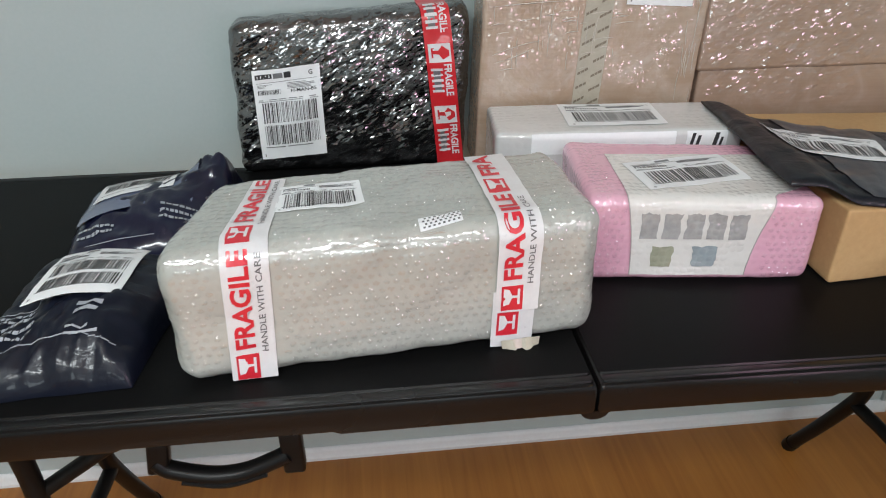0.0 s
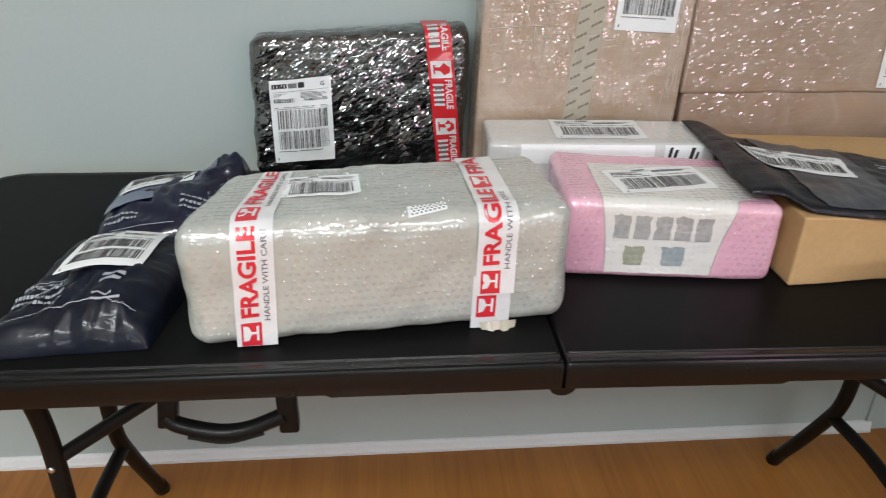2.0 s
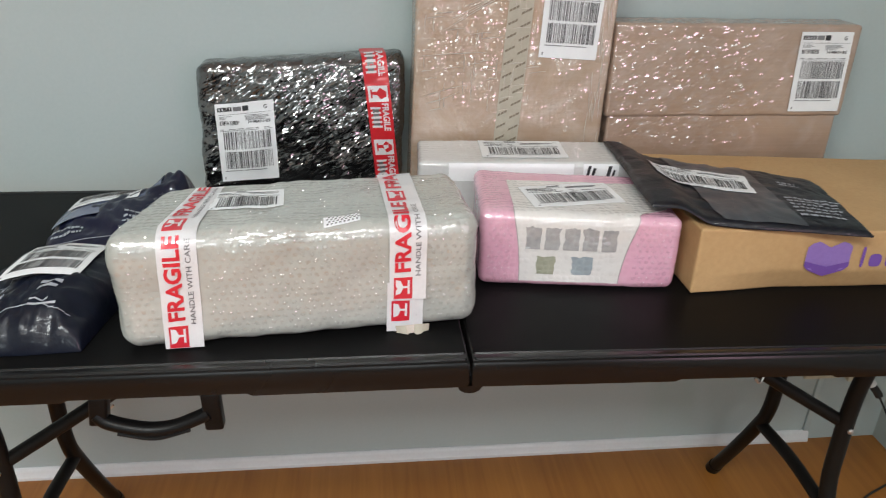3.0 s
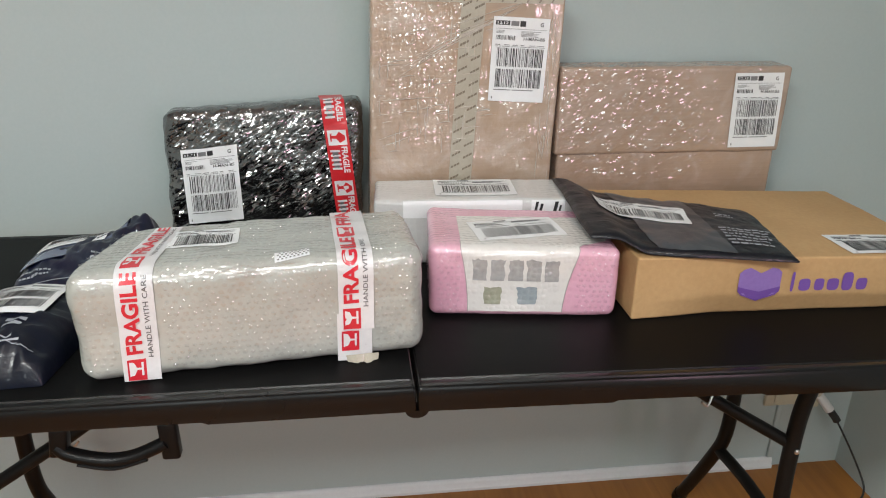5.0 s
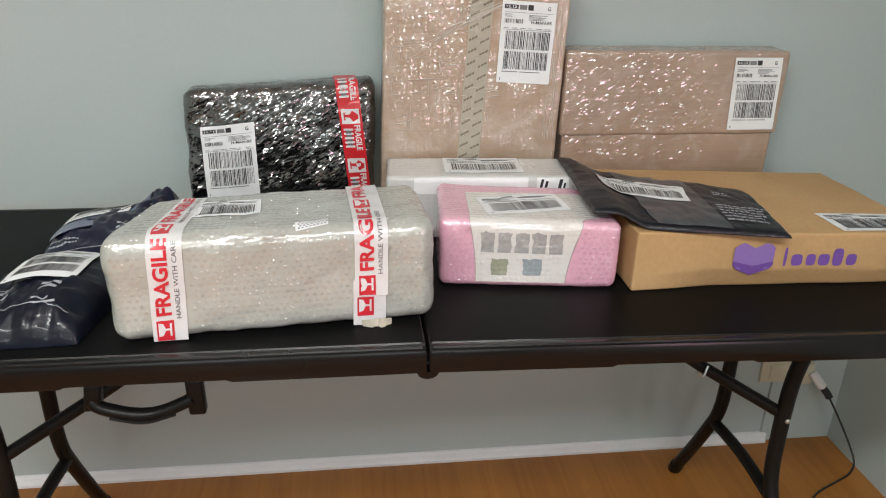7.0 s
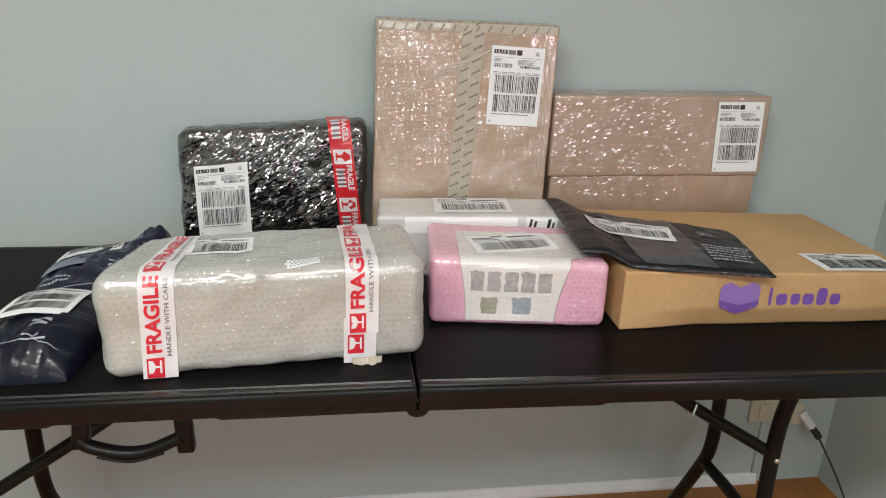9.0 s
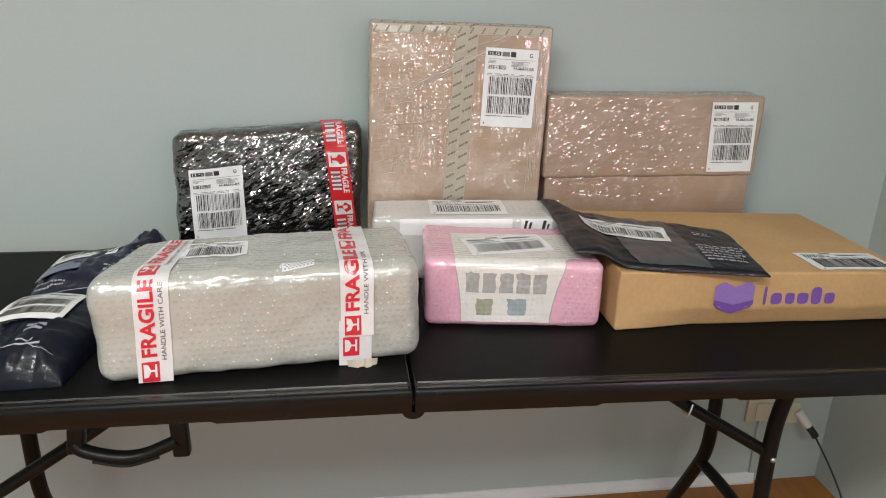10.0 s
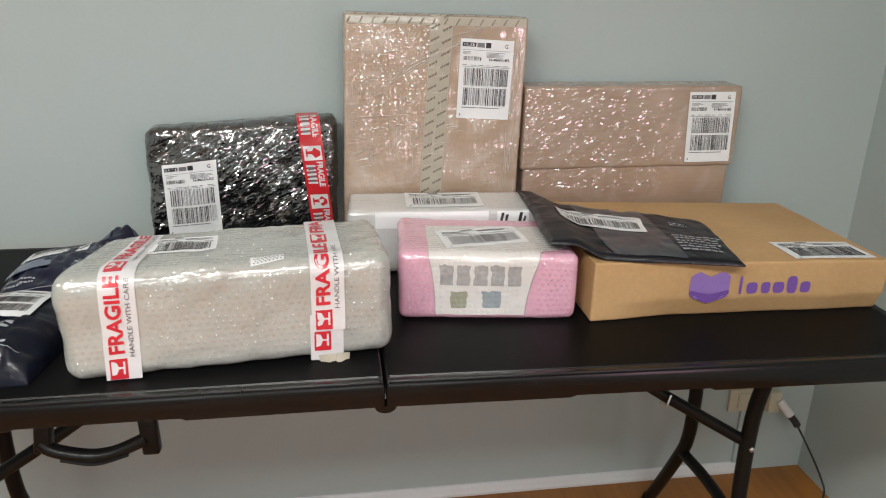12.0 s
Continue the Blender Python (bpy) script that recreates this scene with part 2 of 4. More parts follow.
M = {
    "wall": surface("wall_paint", (0.405, 0.468, 0.463), (0.445, 0.503, 0.498), 0.75, 1.3, 160, 0.12, 0.001),
    "ceiling": surface("ceiling_paint", (0.74, 0.74, 0.72), (0.8, 0.8, 0.78), 0.85, 1.5, 120, 0.1),
    "skirting": surface("skirting_gloss_white", (0.70, 0.71, 0.72), (0.80, 0.81, 0.82), 0.35, 5, 150, 0.05),
    "floor": floor_wood(),
    "table": surface("table_black_plastic", (0.0035, 0.0035, 0.0037), (0.0065, 0.0065, 0.0065), 0.42, 5, 900, 0.25, 0.0008, spec=0.07),
    "table_edge": surface("table_edge_plastic", (0.004, 0.0035, 0.0035), (0.006, 0.0055, 0.0055), 0.26, 6, 500, 0.05, 0.0004, spec=0.35),
    "leg": surface("leg_powder_coat", (0.005, 0.0045, 0.004), (0.010, 0.009, 0.008), 0.42, 12, 500, 0.2, 0.0006, spec=0.2),
    "grip": surface("handle_plastic", (0.003, 0.003, 0.003), (0.006, 0.0055, 0.0055), 0.36, 10, 400, 0.15, 0.0006, spec=0.2),
    "steel": surface("zinc_steel", (0.55, 0.54, 0.52), (0.72, 0.71, 0.69), 0.3, 40, 300, 0.05, metal=1.0),
    "paper": surface("label_paper", (0.80, 0.81, 0.82), (0.87, 0.88, 0.89), 0.5, 30, 300, 0.05, coat=0.25),
    "ink": surface("label_ink", (0.018, 0.018, 0.02), (0.04, 0.04, 0.042), 0.5, 60, 300, 0.02),
    "ink_grey": surface("label_ink_grey", (0.16, 0.16, 0.165), (0.24, 0.24, 0.245), 0.5, 60, 300, 0.02),
    "tape_white": surface("tape_white", (0.66, 0.65, 0.66), (0.76, 0.75, 0.76), 0.3, 30, 200, 0.06, coat=0.6),
    "tape_red": surface("tape_red", (0.52, 0.012, 0.02), (0.66, 0.02, 0.03), 0.32, 30, 200, 0.06, coat=0.6),
    "tape_print": surface("tape_red_ink", (0.55, 0.015, 0.03), (0.66, 0.025, 0.045), 0.35, 60, 300, 0.02, coat=0.5),
    "tape_grey": surface("tape_grey_ink", (0.12, 0.115, 0.12), (0.18, 0.17, 0.175), 0.35, 60, 300, 0.02, coat=0.5),
    "tape_buff": surface("tape_buff", (0.40, 0.36, 0.29), (0.50, 0.46, 0.37), 0.35, 30, 200, 0.05, coat=0.8),
    "tape_ink": surface("tape_brown_ink", (0.17, 0.14, 0.10), (0.23, 0.19, 0.14), 0.4, 30, 200, 0.02, coat=0.8),
    "card_tall": wrapped_card("wrapped_card_tall", (0.38, 0.275, 0.195), (0.49, 0.37, 0.275), (1.0, 0.97, 0.94), ((260.0, (0.13, 1.0, 1.6), 0.06, 0.46), (260.0, (1.6, 1.0, 0.11), 0.05, 0.46)), 0.50, 0.25, (0.03, 0.55, 1.05, 0.20)),
    "card_wide": wrapped_card("wrapped_card_wide", (0.34, 0.245, 0.175), (0.45, 0.335, 0.25), (1.0, 0.95, 0.95), ((300.0, (0.45, 1.0, 1.2), 0.3, 0.48), (130.0, (0.4, 1.0, 1.3), 0.5, 0.26)), 0.25, 0.55, (0.47, 0.573, 0.96, 0.30)),
    "card": surface("plain_card", (0.45, 0.275, 0.12), (0.57, 0.365, 0.175), 0.7, 5, 130, 0.12),
    "card_cut": surface("card_cut_edge", (0.26, 0.15, 0.07), (0.36, 0.22, 0.11), 0.8, 60, 300, 0.2),
    "bubble_grey": bubble_wrap("bubble_wrap_grey", (0.385, 0.395, 0.36), (0.49, 0.50, 0.465), strength=0.40, patchy=0.10),
    "film": clear_film("bubble_film", 0.11, 0.05),
    # Pale opaque colour stands in for white glints along the tall carton's film.
    "film_glint": surface("film_glint", (0.60, 0.54, 0.48), (0.74, 0.68, 0.62), 0.22, 60, 300, 0.05, coat=1.0),
    "bubble_long": bubble_wrap("bubble_wrap_pale", (0.60, 0.61, 0.60), (0.70, 0.71, 0.70), 0.012, 0.22, patchy=0.1),
    "bubble_white": bubble_wrap("bubble_wrap_white", (0.70, 0.68, 0.65), (0.80, 0.78, 0.75), 0.0095, 0.6, patchy=0.12),
    "bubble_pink": bubble_wrap("bubble_wrap_pink", (0.74, 0.38, 0.51), (0.82, 0.48, 0.60), 0.0095, 0.4, patchy=0.15),
    "bubble_line": surface("print_grey_line", (0.35, 0.33, 0.31), (0.45, 0.42, 0.40), 0.5, 40, 200, 0.05, coat=0.6),
    "picture_dark": bubble_wrap("picture_dark", (0.22, 0.225, 0.235), (0.50, 0.49, 0.48), 0.0095, 0.45),
    "picture_green": bubble_wrap("picture_green", (0.22, 0.24, 0.16), (0.42, 0.42, 0.32), 0.0095, 0.45),
    "picture_blue": bubble_wrap("picture_blue", (0.20, 0.26, 0.31), (0.40, 0.45, 0.47), 0.0095, 0.45),
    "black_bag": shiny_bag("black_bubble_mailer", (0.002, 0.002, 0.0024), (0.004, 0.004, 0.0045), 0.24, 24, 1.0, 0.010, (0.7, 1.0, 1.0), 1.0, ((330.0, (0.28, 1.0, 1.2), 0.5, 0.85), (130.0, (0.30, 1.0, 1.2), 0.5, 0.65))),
    "navy_bag": shiny_bag("navy_poly_mailer", (0.0035, 0.005, 0.012), (0.007, 0.009, 0.019), 0.40, 13, 0.6, 0.006, (1, 1, 1), 0.08),
    "dark_bag": shiny_bag("dark_poly_mailer", (0.004, 0.0042, 0.0075), (0.007, 0.0075, 0.012), 0.42, 16, 0.55, 0.008, (1, 1, 1), 0.12),
    "blue_bag": shiny_bag("blue_poly_mailer", (0.004, 0.0055, 0.021), (0.008, 0.010, 0.033), 0.3, 11, 0.6, 0.007, (1, 1, 1), 0.3),
    "bag_print": surface("mailer_grey_print", (0.30, 0.32, 0.36), (0.42, 0.44, 0.48), 0.4, 40, 200, 0.02),
    "pouch": shiny_bag("clear_label_pouch", (0.040, 0.042, 0.050), (0.062, 0.064, 0.074), 0.3, 10, 0.3, 0.006, (1, 1, 1), 0.2),
    "blue_pouch": shiny_bag("clear_label_pouch_blue", (0.11, 0.13, 0.20), (0.17, 0.19, 0.27), 0.2, 10, 0.3, 0.006),
    "purple": surface("purple_print", (0.24, 0.14, 0.42), (0.30, 0.19, 0.50), 0.65, 10, 200, 0.05),
    "violet": surface("violet_print", (0.15, 0.065, 0.32), (0.19, 0.09, 0.38), 0.65, 10, 200, 0.05),
    "outlet": surface("outlet_ivory", (0.50, 0.46, 0.34), (0.60, 0.56, 0.43), 0.4, 20, 200, 0.03),
    "plug_white": surface("adapter_white", (0.66, 0.66, 0.65), (0.74, 0.74, 0.73), 0.35, 20, 200, 0.03),
    "cord": surface("black_cord", (0.012, 0.012, 0.012), (0.022, 0.022, 0.022), 0.45, 30, 300, 0.05),
}
glow = bpy.data.materials.new("lamp_diffuser")
glow.use_nodes = True
glow.node_tree.nodes["Principled BSDF"].inputs["Emission Color"].default_value = (1, 0.98, 0.95, 1)
glow.node_tree.nodes["Principled BSDF"].inputs["Emission Strength"].default_value = 2.0
M["glow"] = glow


# ---- builders ----
def finish(name, bm, material, smooth=30):
    bmesh.ops.recalc_face_normals(bm, faces=bm.faces)
    me = bpy.data.meshes.new(name)
    bm.to_mesh(me)
    bm.free()
    me.materials.append(M[material])
    if smooth:
        me.shade_smooth()
        me.set_sharp_from_angle(angle=radians(smooth))
    return new(name, me)


def thing(name, label, category, x=0.0, y=0.0, z=0.0, group="", kind=""):
    """An Empty at a thing's base; its parts are built in world metres."""
    ob = new(name)
    ob.empty_display_size = 0.05
    ob.matrix_world = pose(x, y, z)
    return tagged(ob, label, category, group, kind)


def under(ob, parent):
    """Parents ob, which is built in world metres, under a thing or under one of its parts."""
    ob.parent = parent
    ob.matrix_parent_inverse = Matrix.Translation(-parent.location) if parent.parent is None else Matrix()
    return ob


def part(name, bm, material, parent, label="", smooth=30):
    ob = finish(name, bm, material, smooth)
    under(ob, parent)
    return tagged(ob, label) if label else ob


def box_bm(x0, x1, y0, y1, z0, z1, bevel=0.0, segments=2):
    bm = bmesh.new()
    bmesh.ops.create_cube(bm, size=1.0, matrix=Matrix.Translation(((x0 + x1) / 2, (y0 + y1) / 2, (z0 + z1) / 2)) @ Matrix.Diagonal((x1 - x0, y1 - y0, z1 - z0, 1)))
    if bevel:
        bmesh.ops.bevel(bm, geom=list(bm.edges), offset=bevel, segments=segments, affect="EDGES", profile=0.5)
    return bm


def steps(half, r, inner, edge):
    a = [-half + r * i / edge for i in range(edge)]
    b = [-half + r + (2 * half - 2 * r) * i / inner for i in range(inner + 1)]
    return a + b + [-v for v in reversed(a)]


def smooth_line(points, n=8):
    """A Catmull-Rom line through the points."""
    p = [Vector(v) for v in points]
    p = [p[0] * 2 - p[1]] + p + [p[-1] * 2 - p[-2]]
    out = []
    for i in range(1, len(p) - 2):
        for k in range(n):
            t = k / n
            out.append(0.5 * (2 * p[i] + (p[i + 1] - p[i - 1]) * t + (2 * p[i - 1] - 5 * p[i] + 4 * p[i + 1] - p[i + 2]) * t * t + (3 * p[i] - p[i - 1] - 3 * p[i + 1] + p[i + 2]) * t ** 3))
    return out + [p[-2]]


def tube_bm(points, r, sides=14, n=8, flat=1.0, curved=True, side=None):
    """A round (or, with flat below 1, oval) tube along a line, closed at its ends."""
    line = smooth_line(points, n) if curved else [Vector(v) for v in points]
    bm = bmesh.new()
    rings, ref = [], Vector(side) if side else None
    for i, p in enumerate(line):
        way = (line[min(i + 1, len(line) - 1)] - line[max(i - 1, 0)]).normalized()
        if ref is None:
            ref = way.orthogonal()
        ref = (ref - way * ref.dot(way)).normalized()
        other = way.cross(ref)
        rings.append([bm.verts.new(p + ref * (r * math.cos(a)) + other * (r * flat * math.sin(a))) for a in [2 * math.pi * k / sides for k in range(sides)]])
    for a, b in zip(rings, rings[1:]):
        for k in range(sides):
            bm.faces.new((a[k], a[(k + 1) % sides], b[(k + 1) % sides], b[k]))
    bm.faces.new(rings[0][::-1]), bm.faces.new(rings[-1])
    return bm


def patch_bm(S, u0, u1, v0, v1, lift=0.0, thick=0.0006, nu=2, nv=2):
    """A thin sheet that follows the surface S(u, v, lift)."""
    bm = bmesh.new()
    patch_into(bm, S, u0, u1, v0, v1, lift, thick, nu, nv)
    return bm


def patch_into(bm, S, u0, u1, v0, v1, lift, thick, nu=1, nv=1):
    top = [[bm.verts.new(S(u0 + (u1 - u0) * i / nu, v0 + (v1 - v0) * k / nv, lift + thick)) for k in range(nv + 1)] for i in range(nu + 1)]
    low = [[bm.verts.new(S(u0 + (u1 - u0) * i / nu, v0 + (v1 - v0) * k / nv, lift)) for k in range(nv + 1)] for i in range(nu + 1)]
    for i in range(nu):
        for k in range(nv):
            bm.faces.new((top[i][k], top[i + 1][k], top[i + 1][k + 1], top[i][k + 1]))
    rim = [(i, 0) for i in range(nu)] + [(nu, k) for k in range(nv)] + [(i, nv) for i in range(nu, 0, -1)] + [(0, k) for k in range(nv, 0, -1)]
    for (a, b), (c, d) in zip(rim, rim[1:] + rim[:1]):
        bm.faces.new((top[a][b], low[a][b], low[c][d], top[c][d]))


def bars_bm(S, bars, lift, nu=1, nv=1):
    bm = bmesh.new()
    for u0, u1, v0, v1 in bars:
        patch_into(bm, S, u0, u1, v0, v1, lift, 0.0003, nu, nv)
    return bm


def text_bm(S, string, u0, u1, v0, v1, lift, turn=0, bold=0.0):
    """Built-in lettering stretched into a window of S; turn: quarter turns to the left."""
    curve = bpy.data.curves.new("lettering", "FONT")
    curve.body, curve.resolution_u, curve.offset = string, 3, bold
    ob = bpy.data.objects.new("lettering", curve)
    me = bpy.data.meshes.new_from_object(ob)
    bm = bmesh.new()
    bm.from_mesh(me)
    bpy.data.objects.remove(ob), bpy.data.curves.remove(curve), bpy.data.meshes.remove(me)
    bmesh.ops.triangulate(bm, faces=bm.faces)
    xs, ys = [v.co.x for v in bm.verts], [v.co.y for v in bm.verts]
    for v in bm.verts:
        a, b = (v.co.x - min(xs)) / (max(xs) - min(xs)), (v.co.y - min(ys)) / (max(ys) - min(ys))
        a, b = ((a, b), (1 - b, a), (1 - a, 1 - b), (b, 1 - a))[turn]
        v.co = S(u0 + (u1 - u0) * a, v0 + (v1 - v0) * b, lift)
    return bm


def plane_S(o, right, up):
    """A flat surface: origin at the lower left corner, u and v from 0 to 1 along right and up."""
    o, right, up = Vector(o), Vector(right), Vector(up)
    n = right.cross(up).normalized()
    return lambda u, v, lift=0.0: o + right * u + up * v + n * lift


def within(S, u0, u1, v0, v1, skew=0.0, bow=0.0):
    """A window of a surface, as a surface of its own from 0 to 1."""
    return lambda u, v, lift=0.0: S(u0 + (u1 - u0) * u + skew * (v - 0.5), v0 + (v1 - v0) * v + bow * (u - 0.5), lift)


def barcode(rng, u0, u1, v0, v1, thick=1.0):
    out, u = [], u0
    while u < u1:
        w = rng.choice((0.006, 0.006, 0.012, 0.018)) * thick
        if u + w < u1:
            out.append((u, u + w, v0, v1))
        u += w + rng.choice((0.008, 0.012, 0.020)) * thick
    return out


def waybill(parent, S, seed, date="12.12", route=True, lift=0.0012, nu=6, nv=8, big=((0.42, 0.64), (0.17, 0.39)), sign=True, name="shipping_label"):
    """A shipping label with its printing as sub-parts."""
    rng = random.Random(seed)
    paper = part(name, patch_bm(S, 0, 1, 0, 1, lift, 0.0005, nu, nv), "paper", parent, "white printed shipping label with barcodes")
    up = lift + 0.0009
    bars = [b for v0, v1 in big for b in barcode(rng, 0.10, 0.93, v0, v1)] + barcode(rng, 0.06, 0.40, 0.735, 0.785, 0.8)
    tagged(part("barcode", bars_bm(S, bars, up, 1, 3), "ink", paper), kind="stuff")
    lines = [(0.05, 0.95, 0.862, 0.866), (0.05, 0.95, 0.655, 0.660)]
    for k in range(5):
        lines.append((0.50, 0.50 + rng.uniform(0.2, 0.42), 0.835 - 0.014 * k, 0.841 - 0.014 * k))
    for k in range(3):
        lines.append((0.06, 0.06 + rng.uniform(0.1, 0.3), 0.838 - 0.014 * k, 0.843 - 0.014 * k))
    for k in range(6):
        u = 0.06 + 0.15 * k
        lines.append((u, u + rng.uniform(0.06, 0.12), 0.672, 0.680))
    lines += [(0.08, 0.38, 0.135, 0.145), (0.42, 0.80, 0.135, 0.145), (0.05, 0.07, 0.03, 0.06), (0.31, 0.45, 0.90, 0.955)]
    tagged(part("small_print", bars_bm(S, lines, up, 3, 1), "ink_grey", paper), kind="stuff")
    if date:
        part("date_block", bars_bm(S, [(0.04, 0.29, 0.905, 0.955), (0.47, 0.57, 0.895, 0.96)], up, 2, 1), "ink", paper)
        part("date_lettering", text_bm(S, date, 0.07, 0.26, 0.915, 0.946, up + 0.0006, 0, 0.02), "paper", paper)
    if sign:
        part("sorting_letter", text_bm(S, "G", 0.83, 0.89, 0.90, 0.95, up + 0.0002, 0, 0.02), "ink", paper)
    if route:
        part("route_code", text_bm(S, "H-MAN-B5", 0.55, 0.93, 0.735, 0.772, up + 0.0002, 0, 0.02), "ink", paper)
    return paper


class SoftBox:
    """A wrapped parcel: rounded edges and an uneven skin, which tapes and labels can follow. where() lays it into the world."""

    def __init__(self, w, d, h, r, where, rough=0.0, scale=8.0, seed=0.0, puff=0.0):
        self.puff = puff
        self.w, self.d, self.h, self.r, self.where, self.rough, self.scale, self.seed = w, d, h, r, where, rough, scale, seed

    def skin(self, at, n, lift=0.0):
        j = at * self.scale + Vector((self.seed, self.seed * 0.7, -self.seed))
        k = self.rough * (noise.noise(j) + 0.5 * noise.noise(j * 2.7) + 0.25 * noise.noise(j * 6.1)) + lift
        if self.puff and n.y < -0.5:
            k += self.puff * max(0.0, 1 - (2 * at.x / self.w) ** 2) * max(0.0, 1 - (2 * at.z / self.h) ** 2)
        p = at + n * k
        return self.where(Vector((p.x, p.y, max(0.0, p.z + self.h / 2))))

    def bm(self, inner=40, edge=4):
        half, r = (self.w / 2, self.d / 2, self.h / 2), self.r
        axes = [steps(v, r, max(3, int(inner * v / max(half))), edge) for v in half]
        bm, made = bmesh.new(), {}

        def vert(p):
            key = tuple(round(v, 6) for v in p)
            if key not in made:
                q = Vector([max(-half[i] + r, min(half[i] - r, p[i])) for i in range(3)])
                n = (Vector(p) - q).normalized()
                made[key] = bm.verts.new(self.skin(q + n * r, n))
            return made[key]

        for a in range(3):
            b, c = (a + 1) % 3, (a + 2) % 3
            for sign in (-1, 1):
                for i in range(len(axes[b]) - 1):
                    for k in range(len(axes[c]) - 1):
                        quad = []
                        for di, dk in ((0, 0), (1, 0), (1, 1), (0, 1)):
                            p = [0, 0, 0]
                            p[a], p[b], p[c] = sign * half[a], axes[b][i + di], axes[c][k + dk]
                            quad.append(vert(p))
                        bm.faces.new(quad)
        return bm

    def S(self, x, s, lift=0.0):
        """The skin at x from the middle and s metres up the front face, round the edge and back over the top."""
        r, up, arc = self.r, self.h - self.r, self.r * math.pi / 2
        if s <= up:
            return self.skin(Vector((x, -self.d / 2, s - self.h / 2)), Vector((0, -1, 0)), lift)
        if s <= up + arc:
            a = (s - up) / r
            n = Vector((0, -math.cos(a), math.sin(a)))
            return self.skin(Vector((x, -self.d / 2 + r, self.h / 2 - r)) + n * r, n, lift)
        return self.skin(Vector((x, -self.d / 2 + r + s - up - arc, self.h / 2)), Vector((0, 0, 1)), lift)


def sag(x):
    """How far the table's right leaf drops below the fold."""
    return 0.0187 * max(0.0, x)


def placed(x, y, z, yaw=0.0, shear_x=0.0, slope=0.0, lean=0.0, keep=0.0, level=False):
    """Lays a box by the middle of its front foot; shear_x and lean move the top sideways and back per metre of height, slope raises the top per metre to the right; the foot follows the table, and from the height keep on the box stands level."""
    c, s = math.cos(radians(yaw)), math.sin(radians(yaw))

    def where(p):
        q = Vector((p.x + shear_x * p.z, p.y + lean * p.z, p.z * (1 + slope * p.x)))
        px = x + c * q.x - s * q.y
        drop = 0.0 if level else sag(px) * (max(0.0, 1 - q.z / keep) if keep else 1.0)
        return Vector((px, y + s * q.x + c * q.y, z + q.z - drop))
    return where


def front_placed(x, y, z, d, **more):
    w = placed(x, y, z, **more)
    return lambda p: w(p + Vector((0, d / 2, 0)))


# ---- the room ----
WALL_Y, RIGHT_X, LEFT_X, BACK_Y = 0.664, 1.19, -2.6, -5.6


def structure(name, bm, material, label, smooth=0):
    return tagged(finish(name, bm, material, smooth), label, name.split("_")[0], kind="structure")


structure("wall_north", box_bm(LEFT_X, RIGHT_X + 0.12, WALL_Y, WALL_Y + 0.12, 0, CEIL), "wall", "pale grey-green painted plaster wall behind the table")
def joined(*boxes):
    bm = bmesh.new()
    for b in boxes:
        bmesh.ops.create_cube(bm, size=1.0, matrix=Matrix.Translation([(b[k] + b[k + 1]) / 2 for k in (0, 2, 4)]) @ Matrix.Diagonal((b[1] - b[0], b[3] - b[2], b[5] - b[4], 1)))
    return bm


# The opening is added to hold the pink light, out of view.
structure("wall_east", joined((RIGHT_X, RIGHT_X + 0.12, -1.45, WALL_Y, 0, CEIL), (RIGHT_X, RIGHT_X + 0.12, BACK_Y, -1.95, 0, CEIL), (RIGHT_X, RIGHT_X + 0.12, -1.95, -1.45, 0, 0.80), (RIGHT_X, RIGHT_X + 0.12, -1.95, -1.45, 1.70, CEIL)), "wall", "pale grey-green painted wall meeting it at the corner")
structure("wall_west", box_bm(LEFT_X - 0.12, LEFT_X, BACK_Y, WALL_Y + 0.12, 0, CEIL), "wall", "plain painted wall closing the room")
# Unseen wall; its two openings are added for the lights behind the camera.
structure("wall_south", joined(*[(a, b, BACK_Y - 0.12, BACK_Y, 0, CEIL) for a, b in ((LEFT_X - 0.12, -1.85), (-1.05, 0.05), (0.85, RIGHT_X + 0.12))], *[(x - 0.4, x + 0.4, BACK_Y - 0.12, BACK_Y, a, b) for x in (-1.45, 0.45) for a, b in ((0, 1.2), (2.1, CEIL))]), "wall", "plain painted wall closing the room")
structure("ceiling", box_bm(LEFT_X - 0.12, RIGHT_X + 0.12, BACK_Y - 0.12, WALL_Y + 0.12, CEIL, CEIL + 0.1), "ceiling", "plain white painted ceiling")


def skirting_bm(x0, x1):
    """A low skirting with a rounded top and a small quarter bead at its foot."""
    prof = [(0.0, 0.0), (-0.013, 0.0), (-0.013, 0.008), (-0.010, 0.011), (-0.009, 0.022), (-0.007, 0.027), (-0.003, 0.030), (0.0, 0.030)]
    bm = bmesh.new()
    ends = [[bm.verts.new((x, WALL_Y + a, b)) for a, b in prof] for x in (x0, x1)]
    for i in range(len(prof) - 1):
        bm.faces.new((ends[0][i], ends[0][i + 1], ends[1][i + 1], ends[1][i]))
    bm.faces.new(ends[0]), bm.faces.new(ends[1][::-1])
    return bm


tagged(finish("baseboard", skirting_bm(LEFT_X, 1.0), "skirting", 40), "low white glossy skirting board along the wall", "baseboard", kind="structure")
tagged(finish("trim", box_bm(0.985, 1.0, WALL_Y - 0.008, WALL_Y, 0.031, 0.215, 0.002), "wall", 40), "narrow painted cable duct up to the socket", "trim", kind="structure")

floor = structure("floor", box_bm(LEFT_X - 0.12, RIGHT_X + 0.12, BACK_Y - 0.12, WALL_Y + 0.12, -0.08, 0.0), "floor", "glossy orange-brown laminate floor")


